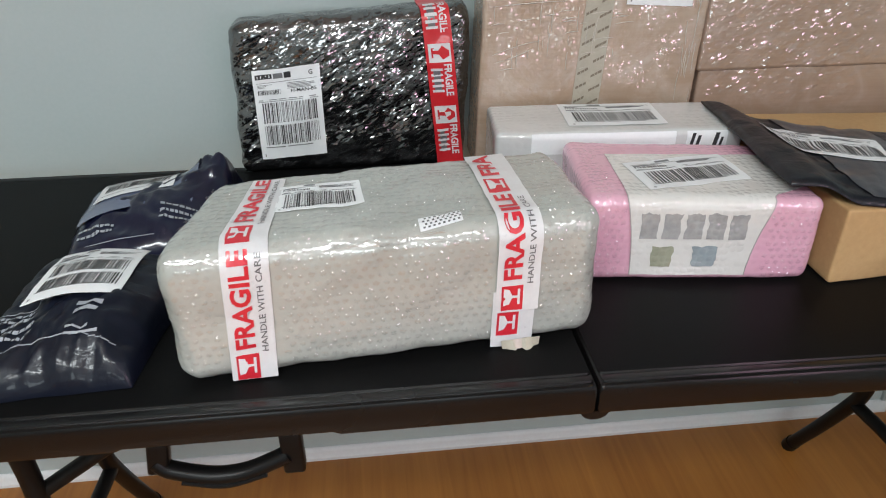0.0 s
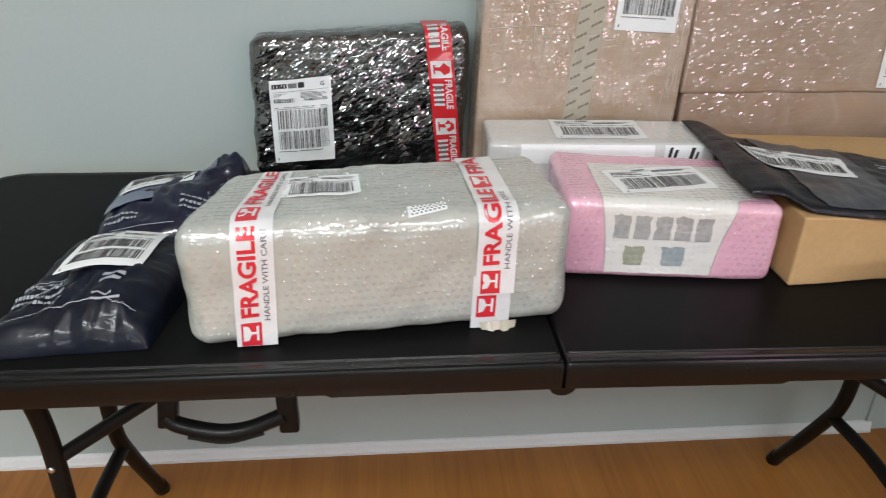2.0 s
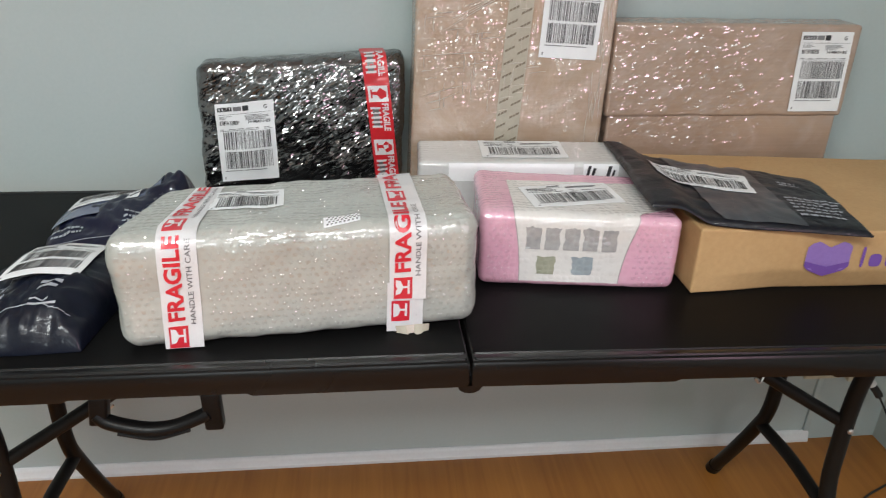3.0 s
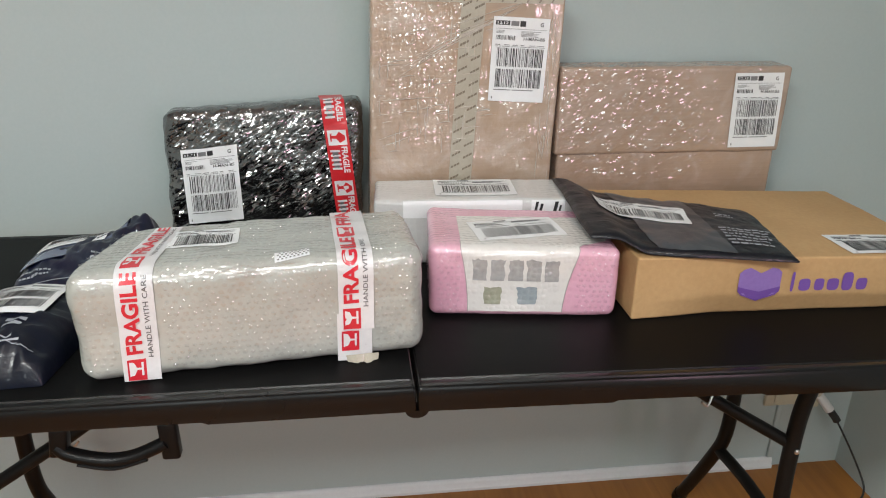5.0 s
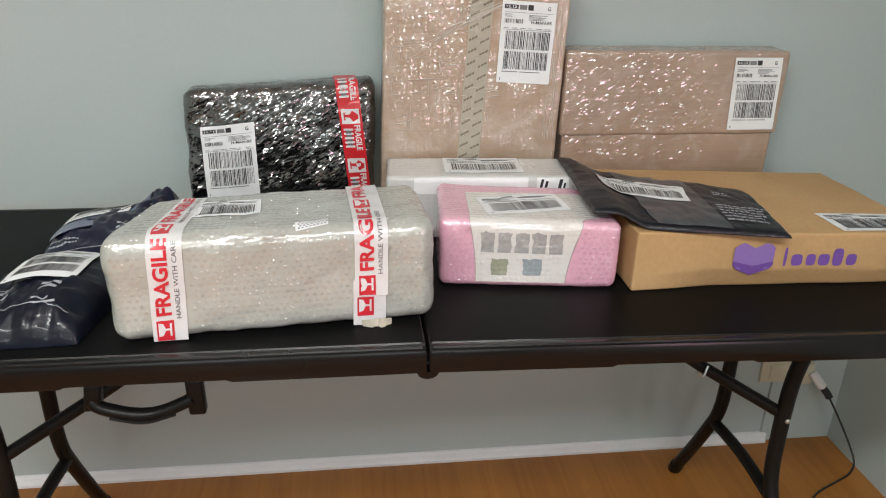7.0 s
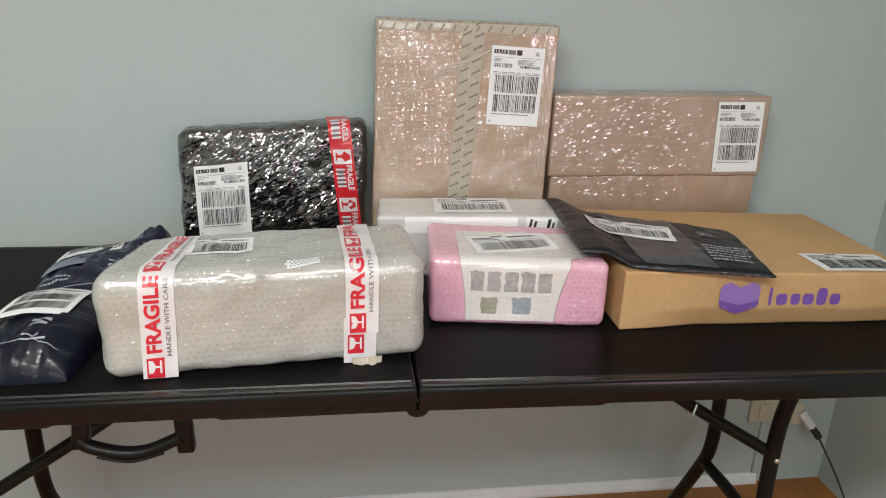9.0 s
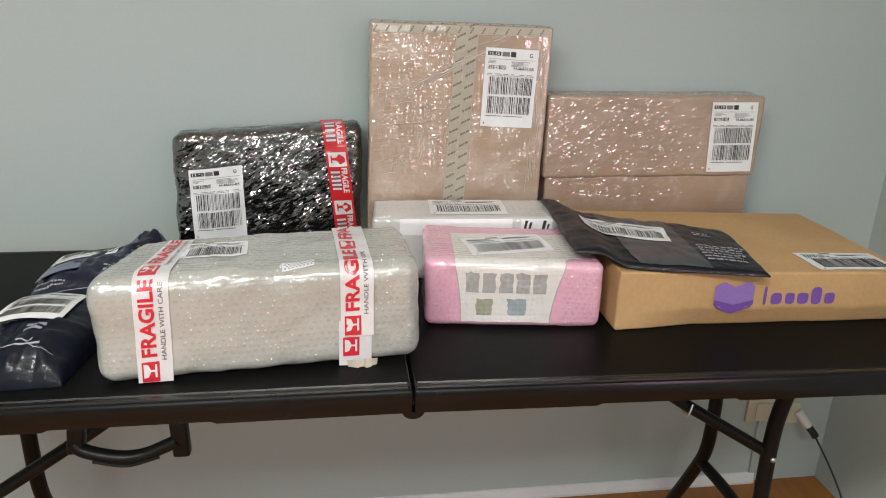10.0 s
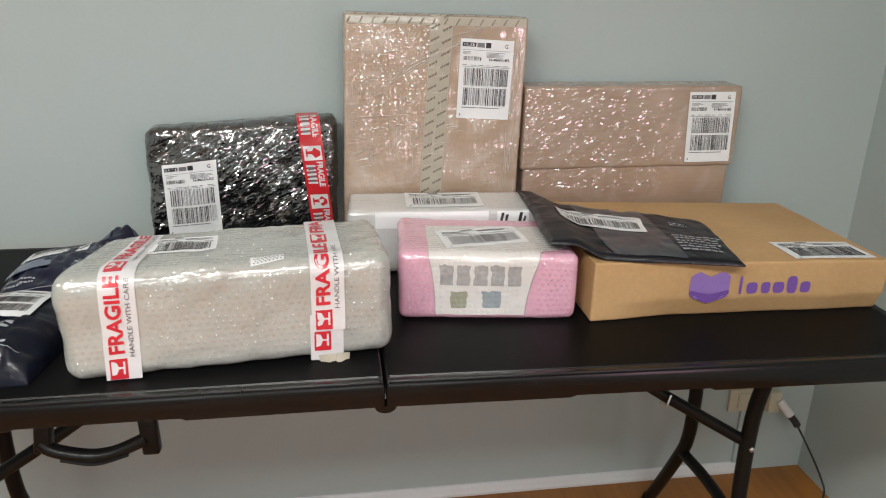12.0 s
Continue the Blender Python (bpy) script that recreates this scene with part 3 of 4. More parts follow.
def lamp_housing(x, y, w, d):
    t = thing("ceiling_light", "white ceiling light with a bright flat diffuser", "ceiling light", x, y, CEIL - 0.07, "ceiling lights")
    part("housing", box_bm(x - w / 2 - 0.02, x + w / 2 + 0.02, y - d / 2 - 0.02, y + d / 2 + 0.02, CEIL - 0.05, CEIL - 0.001, 0.006), "ceiling", t)
    part("diffuser", box_bm(x - w / 2, x + w / 2, y - d / 2, y + d / 2, CEIL - 0.07, CEIL - 0.0505, 0.004), "glow", t, "bright white diffuser")


for lx, ly, lw, ld, watts, col in LAMPS:
    lamp_housing(lx, ly, lw, ld)

# ---- folding table ----
TOP, DEEP, HALF = 0.74, 0.615, 0.90
table = thing("folding_table", "black moulded plastic folding table with tubular steel legs", "table", 0, DEEP / 2, 0)


def outline(x0, x1, y0, y1, radii, n=8):
    """A rectangle with its own radius at each corner, anticlockwise from the lower left."""
    pts = []
    for (cx, cy, a), r in zip(((x0, y0, 180), (x1, y0, 270), (x1, y1, 0), (x0, y1, 90)), radii):
        ox, oy = cx + (r if cx == x0 else -r), cy + (r if cy == y0 else -r)
        for k in range(n + 1):
            b = radians(a + 90 * k / n)
            pts.append((ox + r * math.cos(b), oy + r * math.sin(b)))
    return pts


RINGS = ((0.022, TOP), (0.0205, TOP - 0.0022), (0.0175, TOP - 0.0004), (0.0165, TOP), (0.009, TOP), (0.0075, TOP - 0.0024), (0.005, TOP - 0.0008), (0.002, TOP - 0.002), (0.0, TOP - 0.006), (0.0, TOP - 0.034), (0.002, TOP - 0.0385), (0.006, TOP - 0.040), (0.012, TOP - 0.038), (0.014, TOP - 0.018), (0.03, TOP - 0.018))


def table_half(sign, first, last):
    """Rings of one leaf: flat top, two fine grooves at the rim, a rounded lip and a hollow underside."""
    bm, rings = bmesh.new(), []
    for inset, z in RINGS[first:last + 1]:
        gap = min(inset, 0.004)
        a, b = (0.0008 + gap, HALF - inset) if sign > 0 else (-HALF + inset, -0.0008 - gap)
        big, small = max(0.075 - inset, 0.01), 0.004
        radii = (small, big, big, small) if sign > 0 else (big, small, small, big)
        pts, full = outline(a, b, inset, DEEP - inset, radii), []
        for p, q in zip(pts, pts[1:] + pts[:1]):
            full.append(p)
            if abs(q[0] - p[0]) > 0.3:
                full += [(x if sign > 0 else -x, p[1]) for x in ((0.268, 0.276, 0.484, 0.492) if (q[0] > p[0]) == (sign > 0) else (0.492, 0.484, 0.276, 0.268))]
        ring = []
        for px, py in full:
            cut = 0.0035 if TOP - z > 0.03 and py < 0.03 and 0.27 < abs(px) < 0.49 else 0.0
            ring.append(bm.verts.new((px, py, z + cut - sag(px))))
        rings.append(ring)
    for a, b in zip(rings, rings[1:]):
        for k in range(len(a)):
            bm.faces.new((a[k], a[(k + 1) % len(a)], b[(k + 1) % len(a)], b[k]))
    if first == last:
        bm.faces.new(rings[0])
    if last == len(RINGS) - 1:
        bm.faces.new(rings[-1][::-1])
    return bm


def hinge_bm():
    bm = bmesh.new()
    prof = [(0.0155 * math.cos(a), -0.0115 * math.sin(a)) for a in [math.pi * k / 14 for k in range(15)]]
    rows = [[bm.verts.new((u, y, TOP - 0.0385 + v)) for u, v in prof] for y in (0.004, 0.010, 0.024)]
    for a, b in zip(rows, rows[1:]):
        for k in range(14):
            bm.faces.new((a[k], a[k + 1], b[k + 1], b[k]))
    bm.faces.new(rows[0]), bm.faces.new(rows[-1][::-1])
    return bm


for sign in (-1, 1):
    leaf = part("tabletop_leaf", table_half(sign, 0, 0), "table", table, "black pebbled plastic table leaf", 40)
    part("edge_rim", table_half(sign, 0, len(RINGS) - 1), "table_edge", leaf, "smooth black plastic rim with a fine groove", 40)
part("hinge", hinge_bm(), "table_edge", table, "rounded plastic hinge knuckle at the fold")

MID = 0.31
for sign in (-1, 1):
    x = 0.705 * sign
    frame_part = None
    for back in (-1, 1):
        pts = [(x + 0.03 * sign, MID + back * 0.125, TOP - 0.02), (x + 0.012 * sign, MID + back * 0.112, 0.60), (x, MID + back * 0.105, 0.50), (x, MID + back * 0.104, 0.36), (x, MID + back * 0.112, 0.29), (x, MID + back * 0.135, 0.235), (x, MID + back * 0.19, 0.13), (x, MID + back * 0.256, 0.012)]
        leg = part("leg", tube_bm(pts, 0.0145), "leg", table, "black bent tubular steel leg")
        part("rubber_foot", tube_bm([(x, MID + back * 0.249, 0.026), (x, MID + back * 0.2605, 0.0035)], 0.0165, curved=False), "grip", leg)
    part("leg_crossbar", tube_bm([(x, MID + 0.125, 0.252), (x, MID, 0.262), (x, MID - 0.125, 0.252)], 0.0125), "leg", table)
    part("brace", tube_bm([(x - 0.004 * sign, 0.213, 0.437), (x - 0.16 * sign, 0.246, 0.527), (0.25 * sign, 0.31, 0.712)], 0.0115, curved=False), "leg", table, "slanting steel brace")
    bolt = bmesh.new()
    bmesh.ops.create_uvsphere(bolt, u_segments=12, v_segments=8, radius=0.0055, matrix=Matrix.Translation((x, 0.1905, 0.432)) @ Matrix.Diagonal((1, 0.6, 1, 1)))
    part("bolt", bolt, "steel", table, "bright steel rivet")
    part("lock_ring", tube_bm([(0.548 * sign, 0.232, 0.538), (0.538 * sign, 0.226, 0.519), (0.526 * sign, 0.226, 0.528)], 0.0022, 8), "steel", table, "small steel wire lock")

grip = part("carry_handle", tube_bm([(-0.458, 0.011, 0.6770), (-0.446, 0.009, 0.6660), (-0.416, 0.008, 0.6560), (-0.391, 0.008, 0.6525), (-0.366, 0.008, 0.6560), (-0.338, 0.009, 0.6670), (-0.324, 0.010, 0.6740)], 0.0105, 16, 8, 0.85, True, (0, 1, 0)), "grip", table, "curved black plastic carrying handle")
part("handle_rib", tube_bm([(-0.434, 0.0, 0.6545), (-0.391, -0.0008, 0.6455), (-0.348, 0.0, 0.6555)], 0.0028, 8), "grip", grip)


def bracket_bm(x0, x1, z0, lean):
    bm = box_bm(x0, x1, 0.003, 0.022, z0, TOP - 0.034)
    for v in bm.verts:
        if v.co.z < z0 + 0.005:
            v.co.x += lean
    bmesh.ops.bevel(bm, geom=list(bm.edges), offset=0.004, segments=3, affect="EDGES", profile=0.5)
    return bm


part("handle_bracket", bracket_bm(-0.462, -0.440, 0.663, -0.006), "grip", grip)
part("handle_bracket", bracket_bm(-0.332, -0.309, 0.649, 0.001), "grip", grip)
ON = TOP + 0.0006


# ---- big grey bubble-wrapped parcel ----
def fragile_tape(parent, S, length, start=0.004):
    """White printed tape along S (u from 0 to 1 across, v in metres along)."""
    n = max(8, int(length / 0.006))
    tape = part("warning_tape", patch_bm(S, 0, 1, 0, length, 0.0014, 0.0003, 3, n), "tape_white", parent, "white tape with red fragile warning")
    v = start
    while v < length - 0.02:
        part("glass_sign", bars_bm(S, [(0.12, 0.62, v, min(v + 0.030, length - 0.001))], 0.0021, 3, 4), "tape_print", tape)
        if v + 0.029 < length:
            glass = bmesh.new()
            rim = [(0.17, 0.0055), (0.30, 0.007), (0.37, 0.0135), (0.49, 0.0138), (0.49, 0.0065), (0.55, 0.0065), (0.55, 0.0235), (0.49, 0.0235), (0.49, 0.0162), (0.37, 0.0165), (0.30, 0.023), (0.17, 0.0245)]
            glass.faces.new([glass.verts.new(S(u, v + d * 1.11, 0.0028)) for u, d in rim])
            part("wine_glass", glass, "tape_white", tape)
        a, b = v + 0.038, min(v + 0.150, length - 0.003)
        if b - a > 0.08:
            part("lettering", text_bm(S, "FRAGILE", 0.14, 0.58, a, b, 0.0030, 1, 0.03), "tape_print", tape)
            part("lettering", text_bm(S, "HANDLE WITH CARE", 0.70, 0.84, a - 0.006, b - 0.004, 0.0024, 1, 0.01), "tape_grey", tape)
        elif b - a > 0.03:
            part("lettering", text_bm(S, "FRA", 0.14, 0.58, a, b, 0.0024, 1, 0.03), "tape_print", tape)
        elif b - a > 0.008:
            part("lettering", text_bm(S, "F", 0.14, 0.58, a, b, 0.0024, 1, 0.03), "tape_print", tape)
        v += 0.158
    return tape


def red_tape(parent, S, length):
    """Red tape along S, printed in white and black, reading downwards."""
    tape = part("warning_tape", patch_bm(S, 0, 1, 0, length, 0.0014, 0.0003, 3, int(length / 0.006)), "tape_red", parent, "red tape with white and black fragile warning")
    v = 0.017
    while v + 0.050 < length:
        part("lettering", text_bm(S, "FRAGILE", 0.60, 0.88, v, v + 0.050, 0.0024, 3, 0.03), "tape_white", tape)
        block = [(0.12, 0.54, v + 0.006 + 0.0085 * k, v + 0.0100 + 0.0085 * k) for k in range(5)]
        tagged(part("printed_lines", bars_bm(S, block, 0.0022, 3, 1), "tape_white", tape), kind="stuff")
        part("printed_block", bars_bm(S, [(0.20, 0.46, v + 0.008, v + 0.040)], 0.0019, 2, 4), "tape_grey", tape)
        if v + 0.084 < length:
            part("glass_sign", bars_bm(S, [(0.10, 0.90, v + 0.053, v + 0.081)], 0.0019, 4, 3), "tape_white", tape)
            cup = bmesh.new()
            rim = [(0.60, 0.057), (0.84, 0.062), (0.84, 0.070), (0.60, 0.078), (0.46, 0.071), (0.26, 0.071), (0.26, 0.075), (0.20, 0.075), (0.20, 0.060), (0.26, 0.060), (0.26, 0.066), (0.46, 0.065)]
            cup.faces.new([cup.verts.new(S(u, v + d, 0.0026)) for u, d in rim])
            part("wine_glass", cup, "tape_red", tape)
        v += 0.097
    return tape


def dome_bm(S, u0, u1, s0, s1, pitch, r, high, seed, clear=()):
    """Rows of round bubbles on a skin, some of them flat; clear: windows left free for tapes and labels."""
    rng, bm, sides = random.Random(seed), bmesh.new(), 7
    row, v = 0, s0
    while v < s1:
        u = u0 + (pitch / 2 if row % 2 else 0.0)
        while u < u1:
            cu, cv = u + rng.uniform(-0.0008, 0.0008), v + rng.uniform(-0.0008, 0.0008)
            k = rng.choice((0.15, 0.25, 0.45, 0.7, 1.0, 1.15))
            if not any(a < cu < b and c < cv < d for a, b, c, d in clear):
                rings = [[bm.verts.new(S(cu + r * f * math.cos(6.283 * i / sides), cv + r * f * math.sin(6.283 * i / sides), 0.0002 + high * k * h)) for i in range(sides)] for f, h in ((1.0, 0.0), (0.80, 0.52), (0.45, 0.87))]
                top = bm.verts.new(S(cu, cv, 0.0002 + high * k))
                for low, up in zip(rings, rings[1:]):
                    for i in range(sides):
                        bm.faces.new((low[i], low[(i + 1) % sides], up[(i + 1) % sides], up[i]))
                for i in range(sides):
                    bm.faces.new((rings[-1][i], rings[-1][(i + 1) % sides], top))
            u += pitch
        v += pitch * 0.87
        row += 1
    return bm


def crease_bm(S, lines, wide, high, lift=0.0, n=7):
    """Thin raised folds of film along lines (u0, v0, u1, v1, bow) on a skin, tapering to their ends."""
    bm = bmesh.new()
    for u0, v0, u1, v1, bow in lines:
        du, dv = u1 - u0, v1 - v0
        far = max(math.hypot(du, dv), 1e-6)
        nu, nv = -dv / far, du / far
        rows = []
        for i in range(n + 1):
            t = i / n
            k, off = math.sin(math.pi * min(max(t, 0.04), 0.96)), bow * math.sin(math.pi * t)
            cu, cv, w = u0 + du * t + nu * off, v0 + dv * t + nv * off, wide * (0.25 + 0.75 * k)
            rows.append([bm.verts.new(S(cu + nu * o, cv + nv * o, lift + h)) for o, h in ((-w, 0.0), (0.0, high * k), (w, 0.0))])
        for p, q in zip(rows, rows[1:]):
            for i in (0, 1):
                bm.faces.new((p[i], p[i + 1], q[i + 1], q[i]))
    return bm


grey_laid = front_placed(-0.206, 0.066, ON, 0.180, yaw=5.2, slope=0.05)


def grey_where(p):
    """The back left corner of the parcel is pressed in."""
    back = max(0.0, (p.y + 0.060) / 0.150)
    left = max(0.0, -p.x / 0.22)
    return grey_laid(Vector((p.x + 0.048 * back * left ** 1.5, p.y, p.z * (1 - 0.03 * back * left))))


GREY = SoftBox(0.448, 0.180, 0.155, 0.022, grey_where, 0.0034, 15.0, 3.1)
grey = thing("bubble_wrapped_parcel", "large grey parcel in glinting bubble wrap with fragile tape", "parcel", -0.209, 0.17, TOP)
part("wrapped_body", GREY.bm(60, 6), "bubble_grey", grey, "grey carton under clear bubble wrap", 60)
for x0, x1, lean, foot, end, start, up in ((-0.171, -0.125, 0.007, 0.002, 0.300, 0.001, 0.0), (0.104, 0.151, 0.003, 0.001, 0.072, 0.015, 0.0), (0.107, 0.154, 0.002, 0.048, 0.262, 0.002, 0.0016)):
    fragile_tape(grey, (lambda x0, x1, lean, foot, up: lambda u, v, lift=0.0: GREY.S(x0 + (x1 - x0) * u + lean * ((v + foot) / 0.16), v + foot, lift + up))(x0, x1, lean, foot, up), end, start)
GREY_CLEAR = ((-0.174, -0.115, 0.0, 0.4), (0.102, 0.158, 0.0, 0.4), (-0.120, -0.014, 0.212, 0.282), (0.026, 0.080, 0.145, 0.180))
tagged(part("bubble_pattern", dome_bm(GREY.S, -0.210, 0.212, 0.020, 0.300, 0.0104, 0.0036, 0.0021, 12, GREY_CLEAR), "film", grey, "rows of small clear bubbles", 80), kind="stuff")
crease_rng = random.Random(6)
grey_lines = []
for k in range(46):
    u, v, far = crease_rng.uniform(-0.20, 0.18), crease_rng.gauss(0.150, 0.010), crease_rng.uniform(0.012, 0.045)
    if not any(a < u + far and u < b for a, b in ((-0.174, -0.115), (0.102, 0.158))):
        grey_lines.append((u, v, u + far, v + crease_rng.uniform(-0.006, 0.006), crease_rng.uniform(-0.002, 0.002)))
tagged(part("film_creases", crease_bm(GREY.S, grey_lines, 0.0016, 0.0018, 0.0004), "film", grey, "whitish folds of clear film", 60), kind="stuff")
waybill(grey, within(lambda u, v, lift=0.0: GREY.S(u, v, lift), -0.117, -0.018, 0.217, 0.277), 5, None, False, 0.0012, 8, 6, ((0.10, 0.62),), False)
tag_S = lambda u, v, lift=0.0: GREY.S(0.030 + 0.045 * u, 0.152 + 0.017 * v + 0.007 * u, lift)
tag = part("dotted_tag", patch_bm(tag_S, 0, 1, 0, 1, 0.0012, 0.0004, 6, 4), "paper", grey, "small white tag with green dots")
dots = bmesh.new()
for i in range(8):
    for k in range(4):
        a, b = 0.08 + 0.115 * i + (0.05 if k % 2 else 0), 0.14 + 0.22 * k
        patch_into(dots, tag_S, a, a + 0.05, b, b + 0.11, 0.0018, 0.0002)
tagged(part("dots", dots, "ink", tag), kind="stuff")
scrap = bmesh.new()
scrap_rng = random.Random(4)
ring = []
for k in range(12):
    a = k / 11
    ring.append((GREY.S(0.115 + 0.045 * a, 0.010, 0.004), GREY.S(0.118 + 0.040 * a + scrap_rng.uniform(-0.002, 0.002), 0.0, 0.005 + 0.009 * math.sin(math.pi * a) * scrap_rng.uniform(0.2, 1.1))))
for (a, b), (c, d) in zip(ring, ring[1:]):
    scrap.faces.new([scrap.verts.new(p) for p in (a, b, d, c)])
bmesh.ops.remove_doubles(scrap, verts=scrap.verts, dist=1e-6)
part("loose_film_end", scrap, "tape_buff", grey, "crumpled loose end of tape")

# ---- black parcel ----
BLACK = SoftBox(0.370, 0.062, 0.252, 0.020, front_placed(-0.245, 0.575, ON, 0.062, slope=0.22, lean=0.03, shear_x=0.035), 0.0042, 19.0, 8.3, 0.011)
black = thing("black_parcel", "parcel in shiny crinkled black plastic leaning on the wall", "parcel", -0.24, 0.60, TOP)
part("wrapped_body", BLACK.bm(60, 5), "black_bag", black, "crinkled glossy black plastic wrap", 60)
red_tape(black, lambda u, v, lift=0.0: BLACK.S(0.140 + 0.044 * u - 0.034 * (v / 0.25), v + 0.005, lift), 0.285)
waybill(black, within(lambda u, v, lift=0.0: BLACK.S(u, v, lift), -0.150, -0.046, 0.033, 0.182, -0.006, 0.008), 11, "11.11", True, 0.0036, 18, 22)

# ---- tall film-wrapped carton ----
TALL = SoftBox(0.354, 0.094, 0.456, 0.006, front_placed(0.132, 0.552, ON, 0.094, shear_x=0.028, slope=-0.04, keep=0.3), 0.0012, 9.0, 1.7)
tall = thing("tall_carton", "tall brown carton wrapped in clear stretch film", "carton", 0.132, 0.60, TOP)
part("wrapped_body", TALL.bm(50, 3), "card_tall", tall, "brown corrugated card under glossy stretch film", 50)
for S, rows in ((lambda u, v, lift=0.0: TALL.S(-0.028 + 0.044 * u + 0.014 * v, 0.456 * v, lift), 20), (lambda u, v, lift=0.0: TALL.S(-0.172 + 0.344 * v, 0.438 + 0.03 * u, lift), 15)):
    tape = part("printed_tape", patch_bm(S, 0, 1, 0, 1, 0.0007, 0.0002, 4, 24), "tape_buff", tall, "buff parcel tape with slanting brown print")
    marks = bmesh.new()
    for k in range(rows):
        v = (k + 0.3) / rows
        slant = lambda a, b, lift=0.0: S(a, b + (a - 0.5) * 0.05, lift)
        for u0, u1, dv in ((0.06, 0.16, 0.0), (0.18, 0.30, 0.0), (0.32, 0.42, 0.0), (0.56, 0.68, 0.016), (0.70, 0.78, 0.016), (0.80, 0.94, 0.016)):
            patch_into(marks, slant, u0, u1, v + dv, v + dv + 0.009, 0.0013, 0.0002, 1, 1)
    tagged(part("tape_print", marks, "tape_ink", tape), kind="stuff")
waybill(tall, within(lambda u, v, lift=0.0: TALL.S(u, v, lift), 0.044, 0.149, 0.262, 0.414, 0.002, -0.004), 21, "12.12", True, 0.0026)

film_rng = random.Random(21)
# Stretched folds of film, drawn pale to paint in their white glint lines.
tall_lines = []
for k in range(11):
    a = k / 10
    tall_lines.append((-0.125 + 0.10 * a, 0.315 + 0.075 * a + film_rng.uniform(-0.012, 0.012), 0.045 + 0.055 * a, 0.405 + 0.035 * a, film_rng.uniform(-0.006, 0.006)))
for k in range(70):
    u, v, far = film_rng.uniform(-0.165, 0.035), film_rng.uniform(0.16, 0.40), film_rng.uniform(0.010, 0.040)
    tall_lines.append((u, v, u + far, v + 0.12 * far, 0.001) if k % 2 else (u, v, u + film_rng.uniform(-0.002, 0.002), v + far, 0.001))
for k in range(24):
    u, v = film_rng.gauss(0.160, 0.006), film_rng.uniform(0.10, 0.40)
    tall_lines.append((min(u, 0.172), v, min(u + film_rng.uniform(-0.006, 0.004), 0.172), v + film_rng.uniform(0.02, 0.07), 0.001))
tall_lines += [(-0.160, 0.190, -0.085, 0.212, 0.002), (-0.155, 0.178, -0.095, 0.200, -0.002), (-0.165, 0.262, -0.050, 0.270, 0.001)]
tagged(part("film_creases", crease_bm(TALL.S, tall_lines, 0.0007, 0.0011, 0.0012), "film_glint", tall, "stretched film folds coloured pale for their glints", 60), kind="stuff")

# ---- wide film-wrapped carton ----
WIDE = SoftBox(0.462, 0.070, 0.312, 0.006, front_placed(0.562, 0.578, ON, 0.070, keep=0.147), 0.0014, 9.0, 5.2)
wide = thing("wide_carton", "wide brown carton in stretch film standing against the wall", "carton", 0.562, 0.61, TOP)
part("wrapped_body", WIDE.bm(50, 3), "card_wide", wide, "brown corrugated card under glossy stretch film", 50)
LID = SoftBox(0.474, 0.078, 0.172, 0.007, front_placed(0.562, 0.573, ON + 0.147, 0.078, level=True), 0.0016, 9.0, 2.2)
part("lid", LID.bm(50, 3), "card_wide", wide, "folded-down carton lid under glossy film", 50)
waybill(wide, within(lambda u, v, lift=0.0: LID.S(u, v, lift), 0.120, 0.222, 0.011, 0.160, -0.006, 0.0), 31, "12.12", True, 0.0026)

# ---- long pale parcel behind the pink one ----
LONG = SoftBox(0.362, 0.125, 0.120, 0.008, front_placed(0.141, 0.394, ON, 0.125, yaw=-3.0, keep=0.11), 0.0012, 12.0, 6.6)
long_parcel = thing("long_parcel", "long pale grey bubble-wrapped parcel behind a pink box", "parcel", 0.141, 0.45, TOP)
part("wrapped_body", LONG.bm(40, 3), "bubble_long", long_parcel, "pale grey carton under clear bubble wrap", 60)
part("white_strip", patch_bm(lambda u, v, lift=0.0: LONG.S(-0.130 + 0.210 * u, 0.088 + 0.030 * v, lift), 0, 1, 0, 1, 0.0008, 0.0004, 8, 6), "paper", long_parcel, "plain white paper strip")
patch2 = part("printed_patch", patch_bm(lambda u, v, lift=0.0: LONG.S(0.096 + 0.060 * u, 0.088 + 0.030 * v, lift), 0, 1, 0, 1, 0.0008, 0.0004, 6, 6), "paper", long_parcel, "white patch with dark characters")
tagged(part("characters", bars_bm(lambda u, v, lift=0.0: LONG.S(0.096 + 0.060 * u + 0.006 * v, 0.088 + 0.030 * v, lift), [(0.05, 0.13, 0.2, 0.9), (0.20, 0.28, 0.3, 0.8), (0.62, 0.72, 0.2, 0.9), (0.78, 0.84, 0.3, 0.7)], 0.0016, 1, 3), "ink", patch2), kind="stuff")
waybill(long_parcel, within(lambda u, v, lift=0.0: LONG.S(u, v, lift), -0.072, 0.075, 0.140, 0.232), 41, None, False, 0.0012, 8, 6, ((0.18, 0.58),), False)

# ---- pink parcel ----
PINK = SoftBox(0.292, 0.186, 0.112, 0.013, front_placed(0.181, 0.185, ON, 0.186, yaw=-4.5, slope=-0.28, keep=0.10), 0.0018, 18.0, 4.4)
pink = thing("pink_parcel", "pink and white printed box in bubble wrap", "parcel", 0.181, 0.26, TOP)
part("wrapped_body", PINK.bm(46, 5), "bubble_pink", pink, "pink carton under clear bubble wrap", 60)


